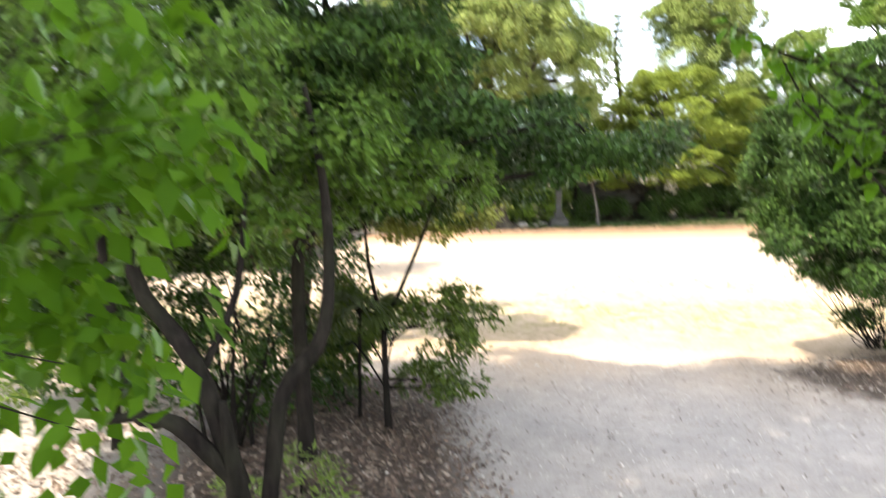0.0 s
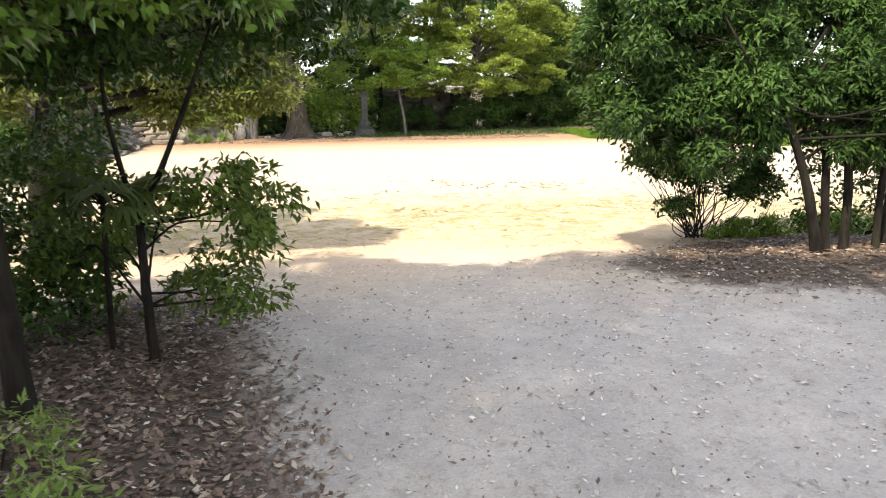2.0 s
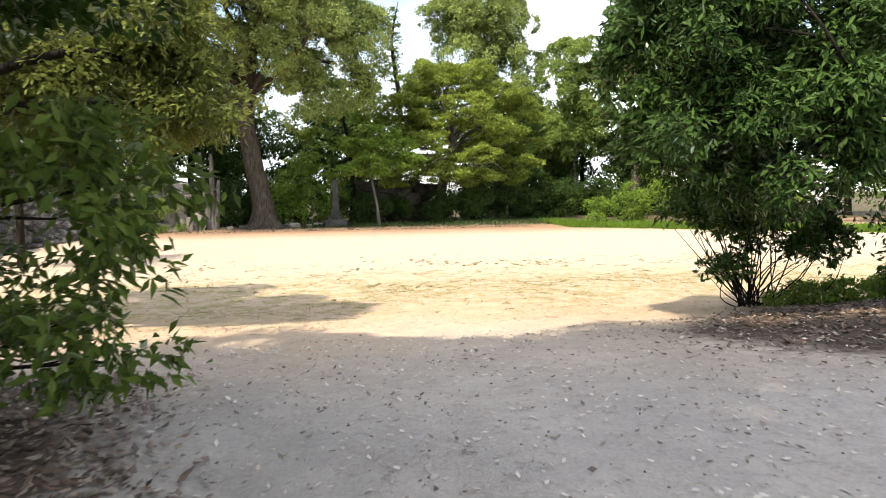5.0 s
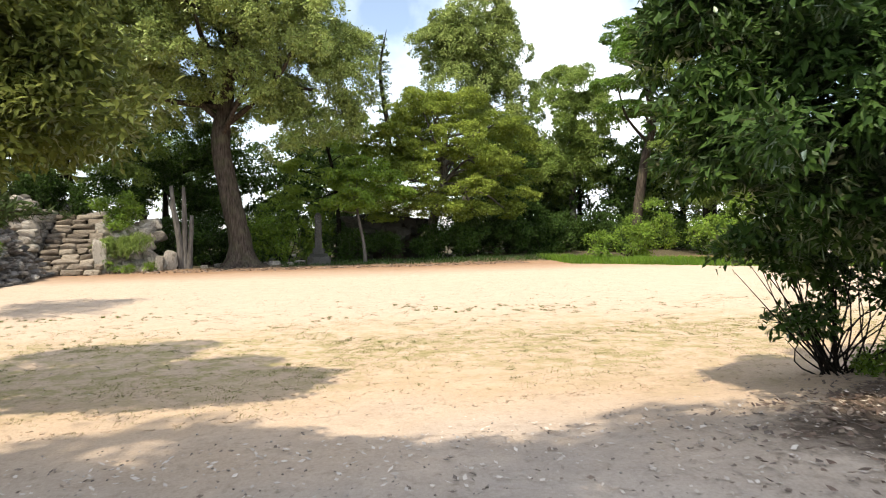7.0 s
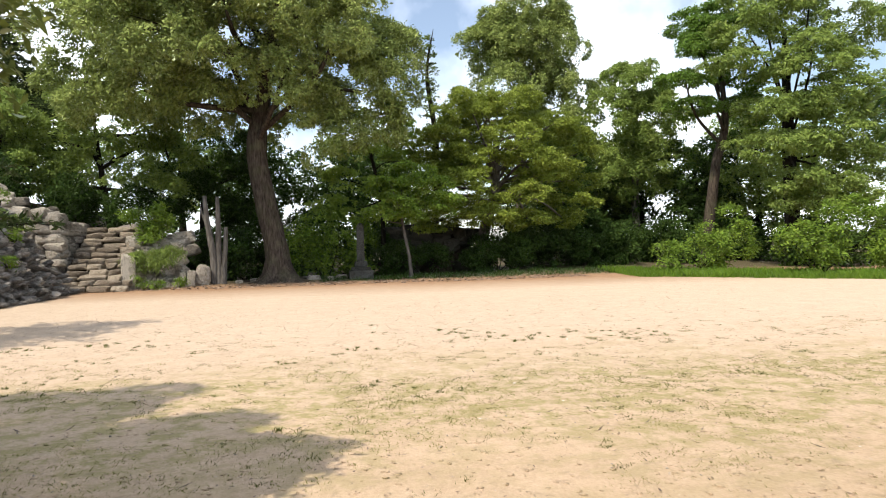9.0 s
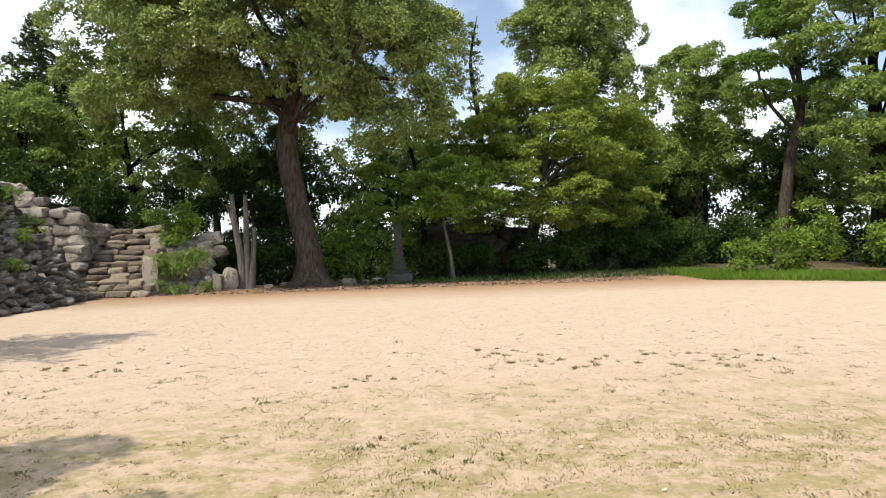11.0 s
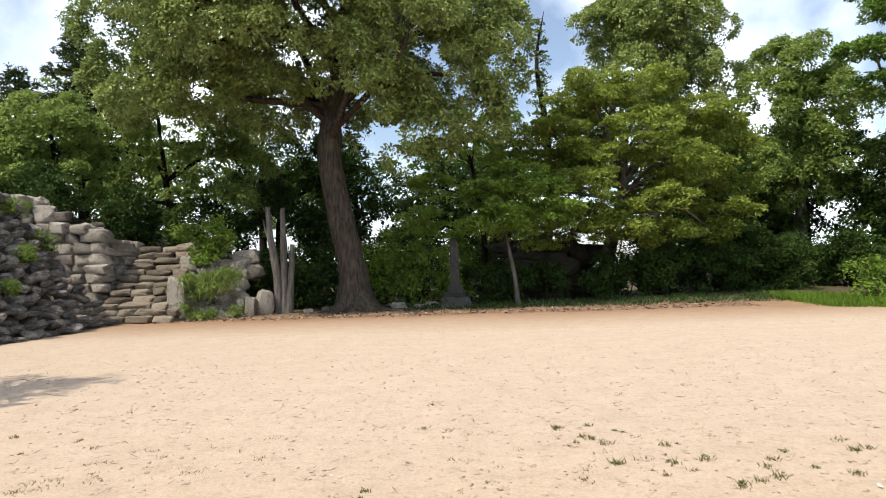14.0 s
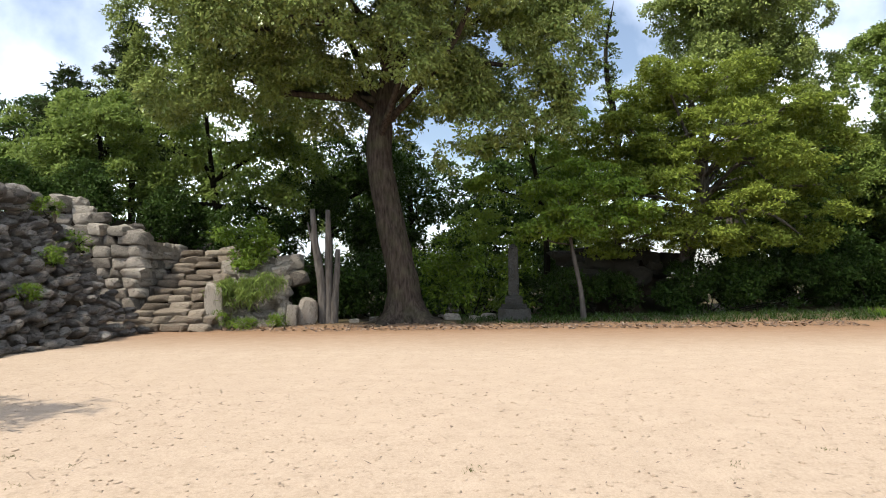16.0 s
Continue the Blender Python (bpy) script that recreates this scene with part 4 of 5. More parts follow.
# background wood: three kinds, repeated
def wood_tree(seed, mat, h, label):
    rng = np.random.default_rng(seed)
    lobes = []
    for k in range(9):
        u = k / 8
        a = rng.uniform(0, 6.28)
        lobes.append((math.cos(a) * 1.7, math.sin(a) * 1.4, h * (0.28 + 0.68 * u), 2.2 - 0.9 * u, 1.9 - 0.6 * u, 1.3))
    return tree("woodland_tree", label, "tree", (0, 0, 0), [(0, 0, -0.4), (0.1, 0, h * 0.4), (0, 0.1, h * 0.85)], [0.24, 0.19, 0.07], lobes, (0.28, 0.15), 520, 18, (M_BARK, mat), seed=seed, group="wood behind the square", spread=0.28, segs=8)


w1 = wood_tree(61, M_WOOD, 9.0, "woodland tree in the belt behind the square")
w2 = wood_tree(62, M_DARK, 7.5, "dark woodland tree in the belt behind the square")
w3 = wood_tree(63, M_WOOD, 10.5, "tall woodland tree in the belt behind the square")
spots = [(w2, -26, 56), (w2, -21, 55), (w1, -17, 60), (w1, -6, 58), (w2, -0.5, 56), (w2, 3.2, 58), (w1, 8.0, 60), (w3, 20.5, 61), (w2, 25.5, 58),
         (w1, 29.5, 55), (w1, 30.0, 51.0), (w3, 35, 52), (w1, 40, 46), (w2, 37, 38), (w3, 43, 33), (w2, 5.6, 60), (w1, -13.5, 61), (w2, 20.2, 55), (w1, 23.8, 58), (w2, 27.2, 53.5), (w2, 17.0, 53.5), (w1, 38, 26), (w2, 45, 22), (w1, 18.5, 58), (w3, -32, 50), (w1, -30, 40), (w3, -28, 30)]
first = set()
for i, (w, x, y) in enumerate(spots):
    zz = 3.6 if (x < -8 and y < 62) else 2.5 if x < -3.5 else height(x, y)
    mm = pose(x, y, zz - 0.05, 0, 0, (i * 77) % 360)
    if w in first:
        copy_thing(w, mm)
    else:
        first.add(w)
        w.matrix_basis = mm

# undergrowth behind the square
UNDER = [(-2.9, 46.9), (-1.2, 48.4), (0.9, 49.4), (3.6, 50.2), (6.2, 52.5), (14.6, 52.0), (18.0, 53.2), (21.4, 51.5), (24.4, 51.6), (27.6, 49.5), (30.6, 47.5), (33.6, 45.0), (10.4, 53.0), (28.6, 43.6), (36.0, 36.2), (37.0, 31.0), (22.6, 49.6), (26.0, 49.8), (29.4, 51.4), (19.4, 51.0), (16.4, 50.6), (-6.4, 49.0), (-9.4, 48.2), (-12.2, 46.6), (-15.2, 46.0), (-11.6, 27.3), (-14.4, 27.3), (-9.2, 27.2), (-11.4, 29.6), (-13.8, 29.6), (-16.4, 29.8)]
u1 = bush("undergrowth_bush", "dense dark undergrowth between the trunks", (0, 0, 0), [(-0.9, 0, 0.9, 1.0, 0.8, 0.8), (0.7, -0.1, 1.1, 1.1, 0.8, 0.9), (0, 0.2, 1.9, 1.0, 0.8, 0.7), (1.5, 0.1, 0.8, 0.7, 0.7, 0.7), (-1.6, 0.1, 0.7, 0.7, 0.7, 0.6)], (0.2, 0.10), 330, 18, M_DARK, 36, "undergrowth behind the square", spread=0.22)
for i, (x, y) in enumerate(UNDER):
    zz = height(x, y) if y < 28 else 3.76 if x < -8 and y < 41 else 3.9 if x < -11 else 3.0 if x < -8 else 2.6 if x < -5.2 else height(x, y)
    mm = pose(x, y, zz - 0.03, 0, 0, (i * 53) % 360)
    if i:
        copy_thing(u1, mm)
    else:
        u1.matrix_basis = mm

# dead trunks
dead = thing("dead_tree", (-2.2, 44.4, 0.0), "bleached dead tree with three bare stems", "tree")
for pts, rr in (([(-0.05, 0, -0.1), (-0.12, 0, 1.6), (-0.32, 0, 2.9), (-0.42, 0, 4.15)], [0.17, 0.15, 0.13, 0.09]), ([(0.12, 0, -0.1), (0.14, 0.1, 1.8), (0.16, 0, 3.0), (0.14, 0, 4.1)], [0.16, 0.14, 0.12, 0.08]),
                ([(0.3, 0, -0.1), (0.42, 0, 1.4), (0.5, 0, 2.7)], [0.14, 0.12, 0.09]), ([(-0.3, 0, 2.8), (-0.5, 0.05, 3.2), (-0.62, 0.1, 3.7)], [0.07, 0.05, 0.02])):
    under(new("stem", tube_mesh("stem", pts, rr, M_BARK_PALE, segs=9, flare=0.25, seed=len(pts))), dead)

# the shrub on the rock flank, weeds on the stones
bush("flank_shrub", "bright leafy shrub growing from the rocks", (-5.0, 45.0, 2.2), [(-5.7, 44.8, 3.35, 0.55, 0.4, 0.22), (-4.9, 44.8, 3.1, 0.55, 0.45, 0.4), (-5.2, 44.7, 2.65, 0.5, 0.4, 0.35), (-4.4, 44.8, 2.75, 0.45, 0.4, 0.3), (-5.0, 44.6, 2.2, 0.4, 0.35, 0.3), (-4.6, 44.9, 3.5, 0.3, 0.3, 0.2)], (0.22, 0.08), 150, 15, M_SHRUB, 71, spread=0.2)
bush("flank_shrub", "trailing strap-leaved weeds over the rocks", (-4.8, 43.6, 0.7), [(-5.2, 43.3, 1.35, 0.5, 0.35, 0.22), (-4.5, 43.4, 1.3, 0.55, 0.35, 0.25), (-4.0, 43.7, 1.5, 0.35, 0.3, 0.2), (-4.8, 43.2, 1.0, 0.5, 0.3, 0.2)], (0.34, 0.035), 120, 16, M_WOOD, 72, spread=0.16, droop=0.9, thick=0.012)
for k, (x, y, z, r) in enumerate([(-4.9, 42.2, 0.0, 0.45), (-4.3, 42.5, 0.0, 0.35), (-3.6, 43.2, 0.0, 0.35), (-8.4, 38.4, 2.2, 0.3), (-8.0, 36.6, 1.3, 0.25), (-9.3, 39.6, 3.6, 0.4), (-8.7, 40.3, 2.6, 0.45), (-8.9, 35.6, 3.1, 0.25)]):
    bush("weed", "small green weed in the stone joints", (x, y, z), [(x, y, z + r * 0.5, r, r, r * 0.6)], (0.15, 0.04), 26, 12, M_SHRUB, 80 + k, "weeds in the stones", 3, 0.1)

# ---- trees by the path ----
GL = lambda x, y: height(x, y)

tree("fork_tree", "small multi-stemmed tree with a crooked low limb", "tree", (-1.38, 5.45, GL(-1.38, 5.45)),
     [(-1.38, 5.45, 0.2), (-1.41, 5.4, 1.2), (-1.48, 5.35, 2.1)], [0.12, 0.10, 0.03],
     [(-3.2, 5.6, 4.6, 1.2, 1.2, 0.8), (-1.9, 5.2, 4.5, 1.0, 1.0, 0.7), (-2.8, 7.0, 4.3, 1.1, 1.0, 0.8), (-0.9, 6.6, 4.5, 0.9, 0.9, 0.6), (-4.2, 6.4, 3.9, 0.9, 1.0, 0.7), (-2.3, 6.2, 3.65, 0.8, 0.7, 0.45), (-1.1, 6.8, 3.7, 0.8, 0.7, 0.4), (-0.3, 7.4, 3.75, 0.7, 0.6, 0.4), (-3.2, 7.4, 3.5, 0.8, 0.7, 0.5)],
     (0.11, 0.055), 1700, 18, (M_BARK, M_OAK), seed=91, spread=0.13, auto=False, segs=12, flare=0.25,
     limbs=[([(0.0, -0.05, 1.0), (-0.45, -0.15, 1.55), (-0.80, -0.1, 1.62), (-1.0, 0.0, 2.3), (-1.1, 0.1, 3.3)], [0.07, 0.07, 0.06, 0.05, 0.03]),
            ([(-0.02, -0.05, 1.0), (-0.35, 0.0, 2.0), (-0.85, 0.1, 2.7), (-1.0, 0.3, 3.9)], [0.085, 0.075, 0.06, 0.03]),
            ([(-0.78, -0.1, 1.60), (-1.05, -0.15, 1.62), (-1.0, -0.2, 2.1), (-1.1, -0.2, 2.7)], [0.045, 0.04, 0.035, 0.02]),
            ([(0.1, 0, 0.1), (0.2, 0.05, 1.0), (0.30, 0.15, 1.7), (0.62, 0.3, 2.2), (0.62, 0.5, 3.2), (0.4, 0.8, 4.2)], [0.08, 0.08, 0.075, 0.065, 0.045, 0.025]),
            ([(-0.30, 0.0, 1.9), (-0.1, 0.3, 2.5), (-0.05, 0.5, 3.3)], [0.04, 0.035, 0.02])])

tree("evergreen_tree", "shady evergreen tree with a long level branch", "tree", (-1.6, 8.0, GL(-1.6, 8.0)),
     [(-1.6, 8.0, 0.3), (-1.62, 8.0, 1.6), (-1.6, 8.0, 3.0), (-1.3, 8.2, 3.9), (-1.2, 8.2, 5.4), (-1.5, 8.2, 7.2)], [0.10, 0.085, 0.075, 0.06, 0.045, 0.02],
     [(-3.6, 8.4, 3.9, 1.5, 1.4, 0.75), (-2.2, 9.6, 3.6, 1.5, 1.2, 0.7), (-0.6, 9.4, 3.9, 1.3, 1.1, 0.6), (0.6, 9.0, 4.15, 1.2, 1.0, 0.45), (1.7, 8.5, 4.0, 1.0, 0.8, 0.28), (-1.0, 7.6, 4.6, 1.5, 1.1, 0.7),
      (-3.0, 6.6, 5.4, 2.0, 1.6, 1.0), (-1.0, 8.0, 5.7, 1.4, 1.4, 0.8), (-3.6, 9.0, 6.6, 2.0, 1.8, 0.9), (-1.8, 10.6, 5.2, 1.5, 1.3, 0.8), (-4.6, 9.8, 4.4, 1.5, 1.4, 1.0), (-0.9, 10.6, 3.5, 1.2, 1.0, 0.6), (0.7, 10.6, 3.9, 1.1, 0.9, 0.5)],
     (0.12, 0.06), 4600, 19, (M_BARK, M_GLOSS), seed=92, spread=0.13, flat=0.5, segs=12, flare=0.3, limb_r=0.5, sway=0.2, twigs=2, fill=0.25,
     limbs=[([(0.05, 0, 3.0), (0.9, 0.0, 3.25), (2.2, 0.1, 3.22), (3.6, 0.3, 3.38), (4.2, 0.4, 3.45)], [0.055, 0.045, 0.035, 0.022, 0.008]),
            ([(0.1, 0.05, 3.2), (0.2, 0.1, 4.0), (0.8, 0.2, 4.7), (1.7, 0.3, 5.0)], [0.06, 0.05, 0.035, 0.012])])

tree("sapling", "slim dark sapling with leafy low side branches", "tree", (-0.8, 9.0, GL(-0.8, 9.0)),
     [(-0.8, 9.0, 0.3), (-0.84, 9.1, 1.0), (-0.88, 9.3, 1.75)], [0.052, 0.044, 0.038],
     [(-0.10, 9.3, 1.75, 0.42, 0.45, 0.28), (0.22, 9.4, 1.95, 0.32, 0.4, 0.22), (0.0, 9.4, 1.25, 0.42, 0.45, 0.22), (-0.35, 9.5, 0.95, 0.4, 0.4, 0.22), (-0.3, 9.4, 2.15, 0.4, 0.4, 0.25), (-1.4, 9.6, 1.9, 0.5, 0.5, 0.4), (-1.7, 10, 1.2, 0.5, 0.5, 0.35), (0.1, 9.4, 0.95, 0.25, 0.3, 0.12)],
     (0.12, 0.05), 300, 13, (M_BARK, M_SAPLING), seed=93, spread=0.11, droop=0.5, segs=10, flare=0.12, limb_r=0.12, twigs=1,
     limbs=[([(-0.06, 0.25, 1.35), (0.15, 0.35, 1.8), (0.45, 0.45, 2.5), (0.75, 0.5, 3.3)], [0.035, 0.032, 0.024, 0.012]), ([(-0.08, 0.3, 1.35), (-0.22, 0.35, 1.9), (-0.3, 0.4, 2.6), (-0.2, 0.5, 3.4)], [0.03, 0.028, 0.02, 0.012])])

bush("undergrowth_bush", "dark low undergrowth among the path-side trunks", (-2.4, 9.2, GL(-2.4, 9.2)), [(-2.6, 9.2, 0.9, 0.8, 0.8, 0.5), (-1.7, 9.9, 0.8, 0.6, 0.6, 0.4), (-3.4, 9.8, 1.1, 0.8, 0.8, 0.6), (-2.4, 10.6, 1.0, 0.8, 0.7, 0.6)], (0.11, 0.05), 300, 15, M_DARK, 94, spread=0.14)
bush("undergrowth_bush", "low grassy weeds under the forked tree", (-1.0, 6.3, GL(-1.0, 6.3)), [(-1.0, 6.1, 0.62, 0.45, 0.5, 0.16), (-1.5, 6.9, 0.7, 0.5, 0.5, 0.2)], (0.10, 0.03), 60, 14, M_WOOD, 95, spread=0.11)
bush("thicket_bush", "grey-green thicket beside the side path", (-5.6, 11.4, GL(-5.6, 11.4)), [(-5.4, 11.6, 0.7, 1.0, 0.9, 0.6), (-7.0, 12.6, 0.8, 1.2, 1.0, 0.7), (-8.6, 11.4, 1.2, 1.2, 1.2, 1.1), (-6.8, 9.8, 1.0, 0.9, 0.9, 0.9)], (0.12, 0.06), 420, 15, M_WOOD, 96, spread=0.17)

tree("understory_tree", "dark young evergreen among the path-side trees", "tree", (-4.3, 8.6, GL(-4.3, 8.6)),
     [(-4.3, 8.6, 0.2), (-4.2, 8.6, 1.6), (-4.1, 8.7, 3.0)], [0.06, 0.05, 0.03],
     [(-4.2, 8.5, 2.6, 1.0, 0.9, 0.6), (-3.5, 8.9, 1.9, 0.6, 0.6, 0.4), (-5.0, 8.8, 1.8, 0.8, 0.8, 0.5), (-4.4, 8.4, 3.4, 1.0, 0.9, 0.6), (-3.2, 9.2, 2.9, 0.7, 0.7, 0.4)],
     (0.115, 0.055), 700, 16, (M_BARK, M_GLOSS), seed=98, spread=0.16, droop=0.35, limb_r=0.6, flare=0.2)
tree("understory_tree", "dark bushy evergreen beside the side path", "tree", (-7.2, 10.2, GL(-7.2, 10.2)),
     [(-7.2, 10.2, 0.2), (-7.1, 10.2, 1.6), (-7.0, 10.2, 3.2)], [0.07, 0.06, 0.03],
     [(-7.0, 10, 2.6, 1.2, 1.0, 0.8), (-6.0, 10.4, 1.9, 0.8, 0.7, 0.5), (-8.2, 10.2, 2.0, 1.0, 0.9, 0.8), (-7.0, 10.0, 3.8, 1.3, 1.0, 0.8), (-5.6, 10.4, 3.3, 1.0, 0.9, 0.6)],
     (0.115, 0.055), 800, 16, (M_BARK, M_OAK), seed=99, spread=0.17, droop=0.35, limb_r=0.6, flare=0.2)
bush("undergrowth_bush", "dark leafy undergrowth behind the fan palm", (-2.1, 11.0, GL(-2.1, 11.0)), [(-2.1, 11.0, 0.9, 0.7, 0.5, 0.5), (-1.6, 11.0, 1.5, 0.5, 0.5, 0.5), (-2.5, 11.0, 1.8, 0.6, 0.5, 0.5), (-1.9, 11.0, 2.3, 0.5, 0.5, 0.4)], (0.11, 0.05), 260, 15, M_GLOSS, 107, spread=0.14)
bush("thin_shrub", "sparse twiggy shrub between the trunks", (-2.7, 8.4, GL(-2.7, 8.4)), [(-2.9, 8.4, 1.5, 0.6, 0.5, 0.6), (-2.3, 8.5, 1.9, 0.5, 0.5, 0.5), (-2.7, 8.5, 2.6, 0.6, 0.5, 0.4)], (0.10, 0.045), 110, 11, M_GLOSS, 100, stems=14, spread=0.14)

palm = thing("fan_palm", (-1.25, 9.35, GL(-1.25, 9.35)), "small fan palm with dark pleated leaves", "palm")
under(new("trunk", tube_mesh("trunk", [(0, 0, -0.1), (0.02, 0, 0.8), (0.05, 0, 1.5)], [0.03, 0.026, 0.022], M_BARK, segs=10, knobs=0.2, seed=5)), palm)
prng = np.random.default_rng(97)
for k in range(9):
    a = k * 0.72 + prng.uniform(-0.2, 0.2)
    e = prng.uniform(-0.1, 0.9)
    d = np.array([math.cos(a) * math.cos(e), math.sin(a) * math.cos(e), math.sin(e)])
    s, hub = np.array([0.05, 0, 1.45]), np.array([0.05, 0, 1.45]) + d * prng.uniform(0.22, 0.4)
    fr = under(new("frond", tube_mesh("frond", [tuple(s), tuple((s + hub) / 2 + (0, 0, 0.04)), tuple(hub)], [0.012, 0.01, 0.008], M_BARK, segs=5, n=2, seed=k)), palm)
    sd = unit(np.cross(d, np.array([0, 0, 1.0])))
    upv = np.cross(sd, d)
    vv, ff = [], []
    for j in range(19):
        b = (j - 9) / 9 * 1.9
        ax = math.cos(b) * d + math.sin(b) * sd
        px = -math.sin(b) * d + math.cos(b) * sd
        L = 0.46 * prng.uniform(0.85, 1.1) * (1 - 0.25 * abs(b) / 1.9)
        p1, p2 = hub + ax * L * 0.6 - np.array([0, 0, 0.06]), hub + ax * L - np.array([0, 0, 0.22 * prng.uniform(0.6, 1.3)])
        o = len(vv)
        vv += [hub, p1 + px * 0.03 + upv * 0.01, p1 - px * 0.03 + upv * 0.01, p1 - upv * 0.008, p2]
        ff += [(o, o + 1, o + 3), (o, o + 3, o + 2), (o + 1, o + 4, o + 3), (o + 3, o + 4, o + 2)]
    under(new("fan", raw_mesh("fan", np.array(vv), ff, M_PALM)), fr)

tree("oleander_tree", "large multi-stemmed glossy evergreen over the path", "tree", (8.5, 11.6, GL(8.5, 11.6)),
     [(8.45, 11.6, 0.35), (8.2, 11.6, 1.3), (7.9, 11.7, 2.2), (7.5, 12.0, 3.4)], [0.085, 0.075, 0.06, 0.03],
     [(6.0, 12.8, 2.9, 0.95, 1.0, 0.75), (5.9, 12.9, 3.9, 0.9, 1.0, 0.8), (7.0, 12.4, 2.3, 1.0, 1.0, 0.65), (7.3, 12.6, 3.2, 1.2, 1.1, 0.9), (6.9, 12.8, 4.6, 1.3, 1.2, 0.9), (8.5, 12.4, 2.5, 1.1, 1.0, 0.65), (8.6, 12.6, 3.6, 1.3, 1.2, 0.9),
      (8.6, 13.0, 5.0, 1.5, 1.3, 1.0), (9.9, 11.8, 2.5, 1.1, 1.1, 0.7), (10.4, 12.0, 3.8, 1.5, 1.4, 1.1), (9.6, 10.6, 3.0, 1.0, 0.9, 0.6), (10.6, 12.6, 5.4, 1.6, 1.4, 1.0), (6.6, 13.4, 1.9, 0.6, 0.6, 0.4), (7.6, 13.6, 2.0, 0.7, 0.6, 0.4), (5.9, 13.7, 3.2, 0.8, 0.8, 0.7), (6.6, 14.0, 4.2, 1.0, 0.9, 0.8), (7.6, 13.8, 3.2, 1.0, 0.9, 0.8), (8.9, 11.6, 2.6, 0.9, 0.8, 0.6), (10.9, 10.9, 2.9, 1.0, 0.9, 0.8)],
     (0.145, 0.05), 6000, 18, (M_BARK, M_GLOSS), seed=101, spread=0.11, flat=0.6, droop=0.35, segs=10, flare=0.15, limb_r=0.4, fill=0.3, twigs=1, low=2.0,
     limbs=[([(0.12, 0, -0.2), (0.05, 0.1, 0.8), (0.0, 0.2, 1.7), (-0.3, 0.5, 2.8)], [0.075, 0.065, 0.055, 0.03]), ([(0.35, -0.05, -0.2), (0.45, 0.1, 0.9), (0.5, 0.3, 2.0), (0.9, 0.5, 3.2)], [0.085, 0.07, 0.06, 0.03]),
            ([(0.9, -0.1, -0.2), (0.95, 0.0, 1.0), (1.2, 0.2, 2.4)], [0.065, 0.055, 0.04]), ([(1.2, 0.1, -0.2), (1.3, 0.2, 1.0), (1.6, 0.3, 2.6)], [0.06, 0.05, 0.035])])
bush("twiggy_bush", "leggy dark bush of many bare stems with leaves on top", (8.2, 14.6, GL(8.2, 14.6)), [(7.3, 14.7, 1.5, 0.4, 0.4, 0.35), (8.0, 14.6, 1.6, 0.55, 0.4, 0.4), (8.8, 14.5, 1.3, 0.55, 0.4, 0.4), (9.4, 14.4, 1.0, 0.4, 0.35, 0.3), (7.7, 14.6, 0.75, 0.3, 0.25, 0.25), (8.1, 14.6, 2.1, 0.7, 0.5, 0.4)], (0.12, 0.055), 640, 14, M_GLOSS, 102, stems=40, spread=0.11, thick=0.013, reach=1.3)
bush("evergreen_bush", "dense dark evergreen bush behind the tree stems", (11.0, 13.2, GL(11.0, 13.2)), [(10.2, 13.2, 1.2, 0.7, 0.6, 0.6), (11.2, 13.2, 1.5, 0.9, 0.7, 0.8), (12.4, 13.0, 1.6, 1.0, 0.8, 0.9), (11.4, 13.4, 2.4, 1.0, 0.8, 0.6), (13.4, 12.4, 1.6, 0.9, 0.8, 0.9)], (0.12, 0.05), 420, 15, M_GLOSS, 108, stems=10, spread=0.16, thick=0.02)
bush("ground_cover", "bright low ground cover behind the leaf bank", (9.8, 14.2, GL(9.8, 14.2)), [(8.9, 14.2, 0.22, 0.7, 0.5, 0.16), (10.0, 14.2, 0.24, 0.9, 0.6, 0.18), (11.4, 14.2, 0.24, 1.0, 0.7, 0.2)], (0.10, 0.04), 420, 14, M_SHRUB, 103, stems=3, spread=0.09, thick=0.006)

# the tree whose low crown shades the edge of the square
tree("shade_tree", "broad low tree shading the edge of the square", "tree", (-3.6, 14.7, 0.0),
     [(-3.6, 14.7, -0.1), (-3.5, 14.7, 1.5), (-3.2, 14.7, 3.2), (-3.0, 14.7, 5.0)], [0.2, 0.17, 0.13, 0.06],
     [(0.05, 15.1, 3.0, 0.75, 0.7, 0.55), (-0.3, 14.9, 3.9, 0.7, 0.7, 0.5), (-0.9, 15.3, 2.9, 1.0, 0.9, 0.65), (-1.30, 15.25, 3.60, 1.30, 1.20, 0.90), (-2.0, 15.9, 4.60, 1.3, 1.2, 0.80), (-3.00, 15.05, 3.20, 1.30, 1.20, 0.80), (-3.40, 16.25, 5.20, 1.70, 1.50, 0.90), (-5.20, 15.65, 3.80, 1.50, 1.50, 1.10), (-2.80, 17.25, 3.60, 1.40, 1.10, 0.80), (-0.4, 15.3, 3.50, 0.7, 0.7, 0.6)],
     (0.12, 0.055), 2900, 20, (M_BARK, M_OLIVE), seed=104, spread=0.13, flat=0.55, limb_r=0.8)
conifer("shadow_pine", "dark pine beyond the rubble wall shading the sand", (-5.6, 26.2, 0.0), 6.8, 2.8, M_CONIFER, 105, 10, 5, 1.0)
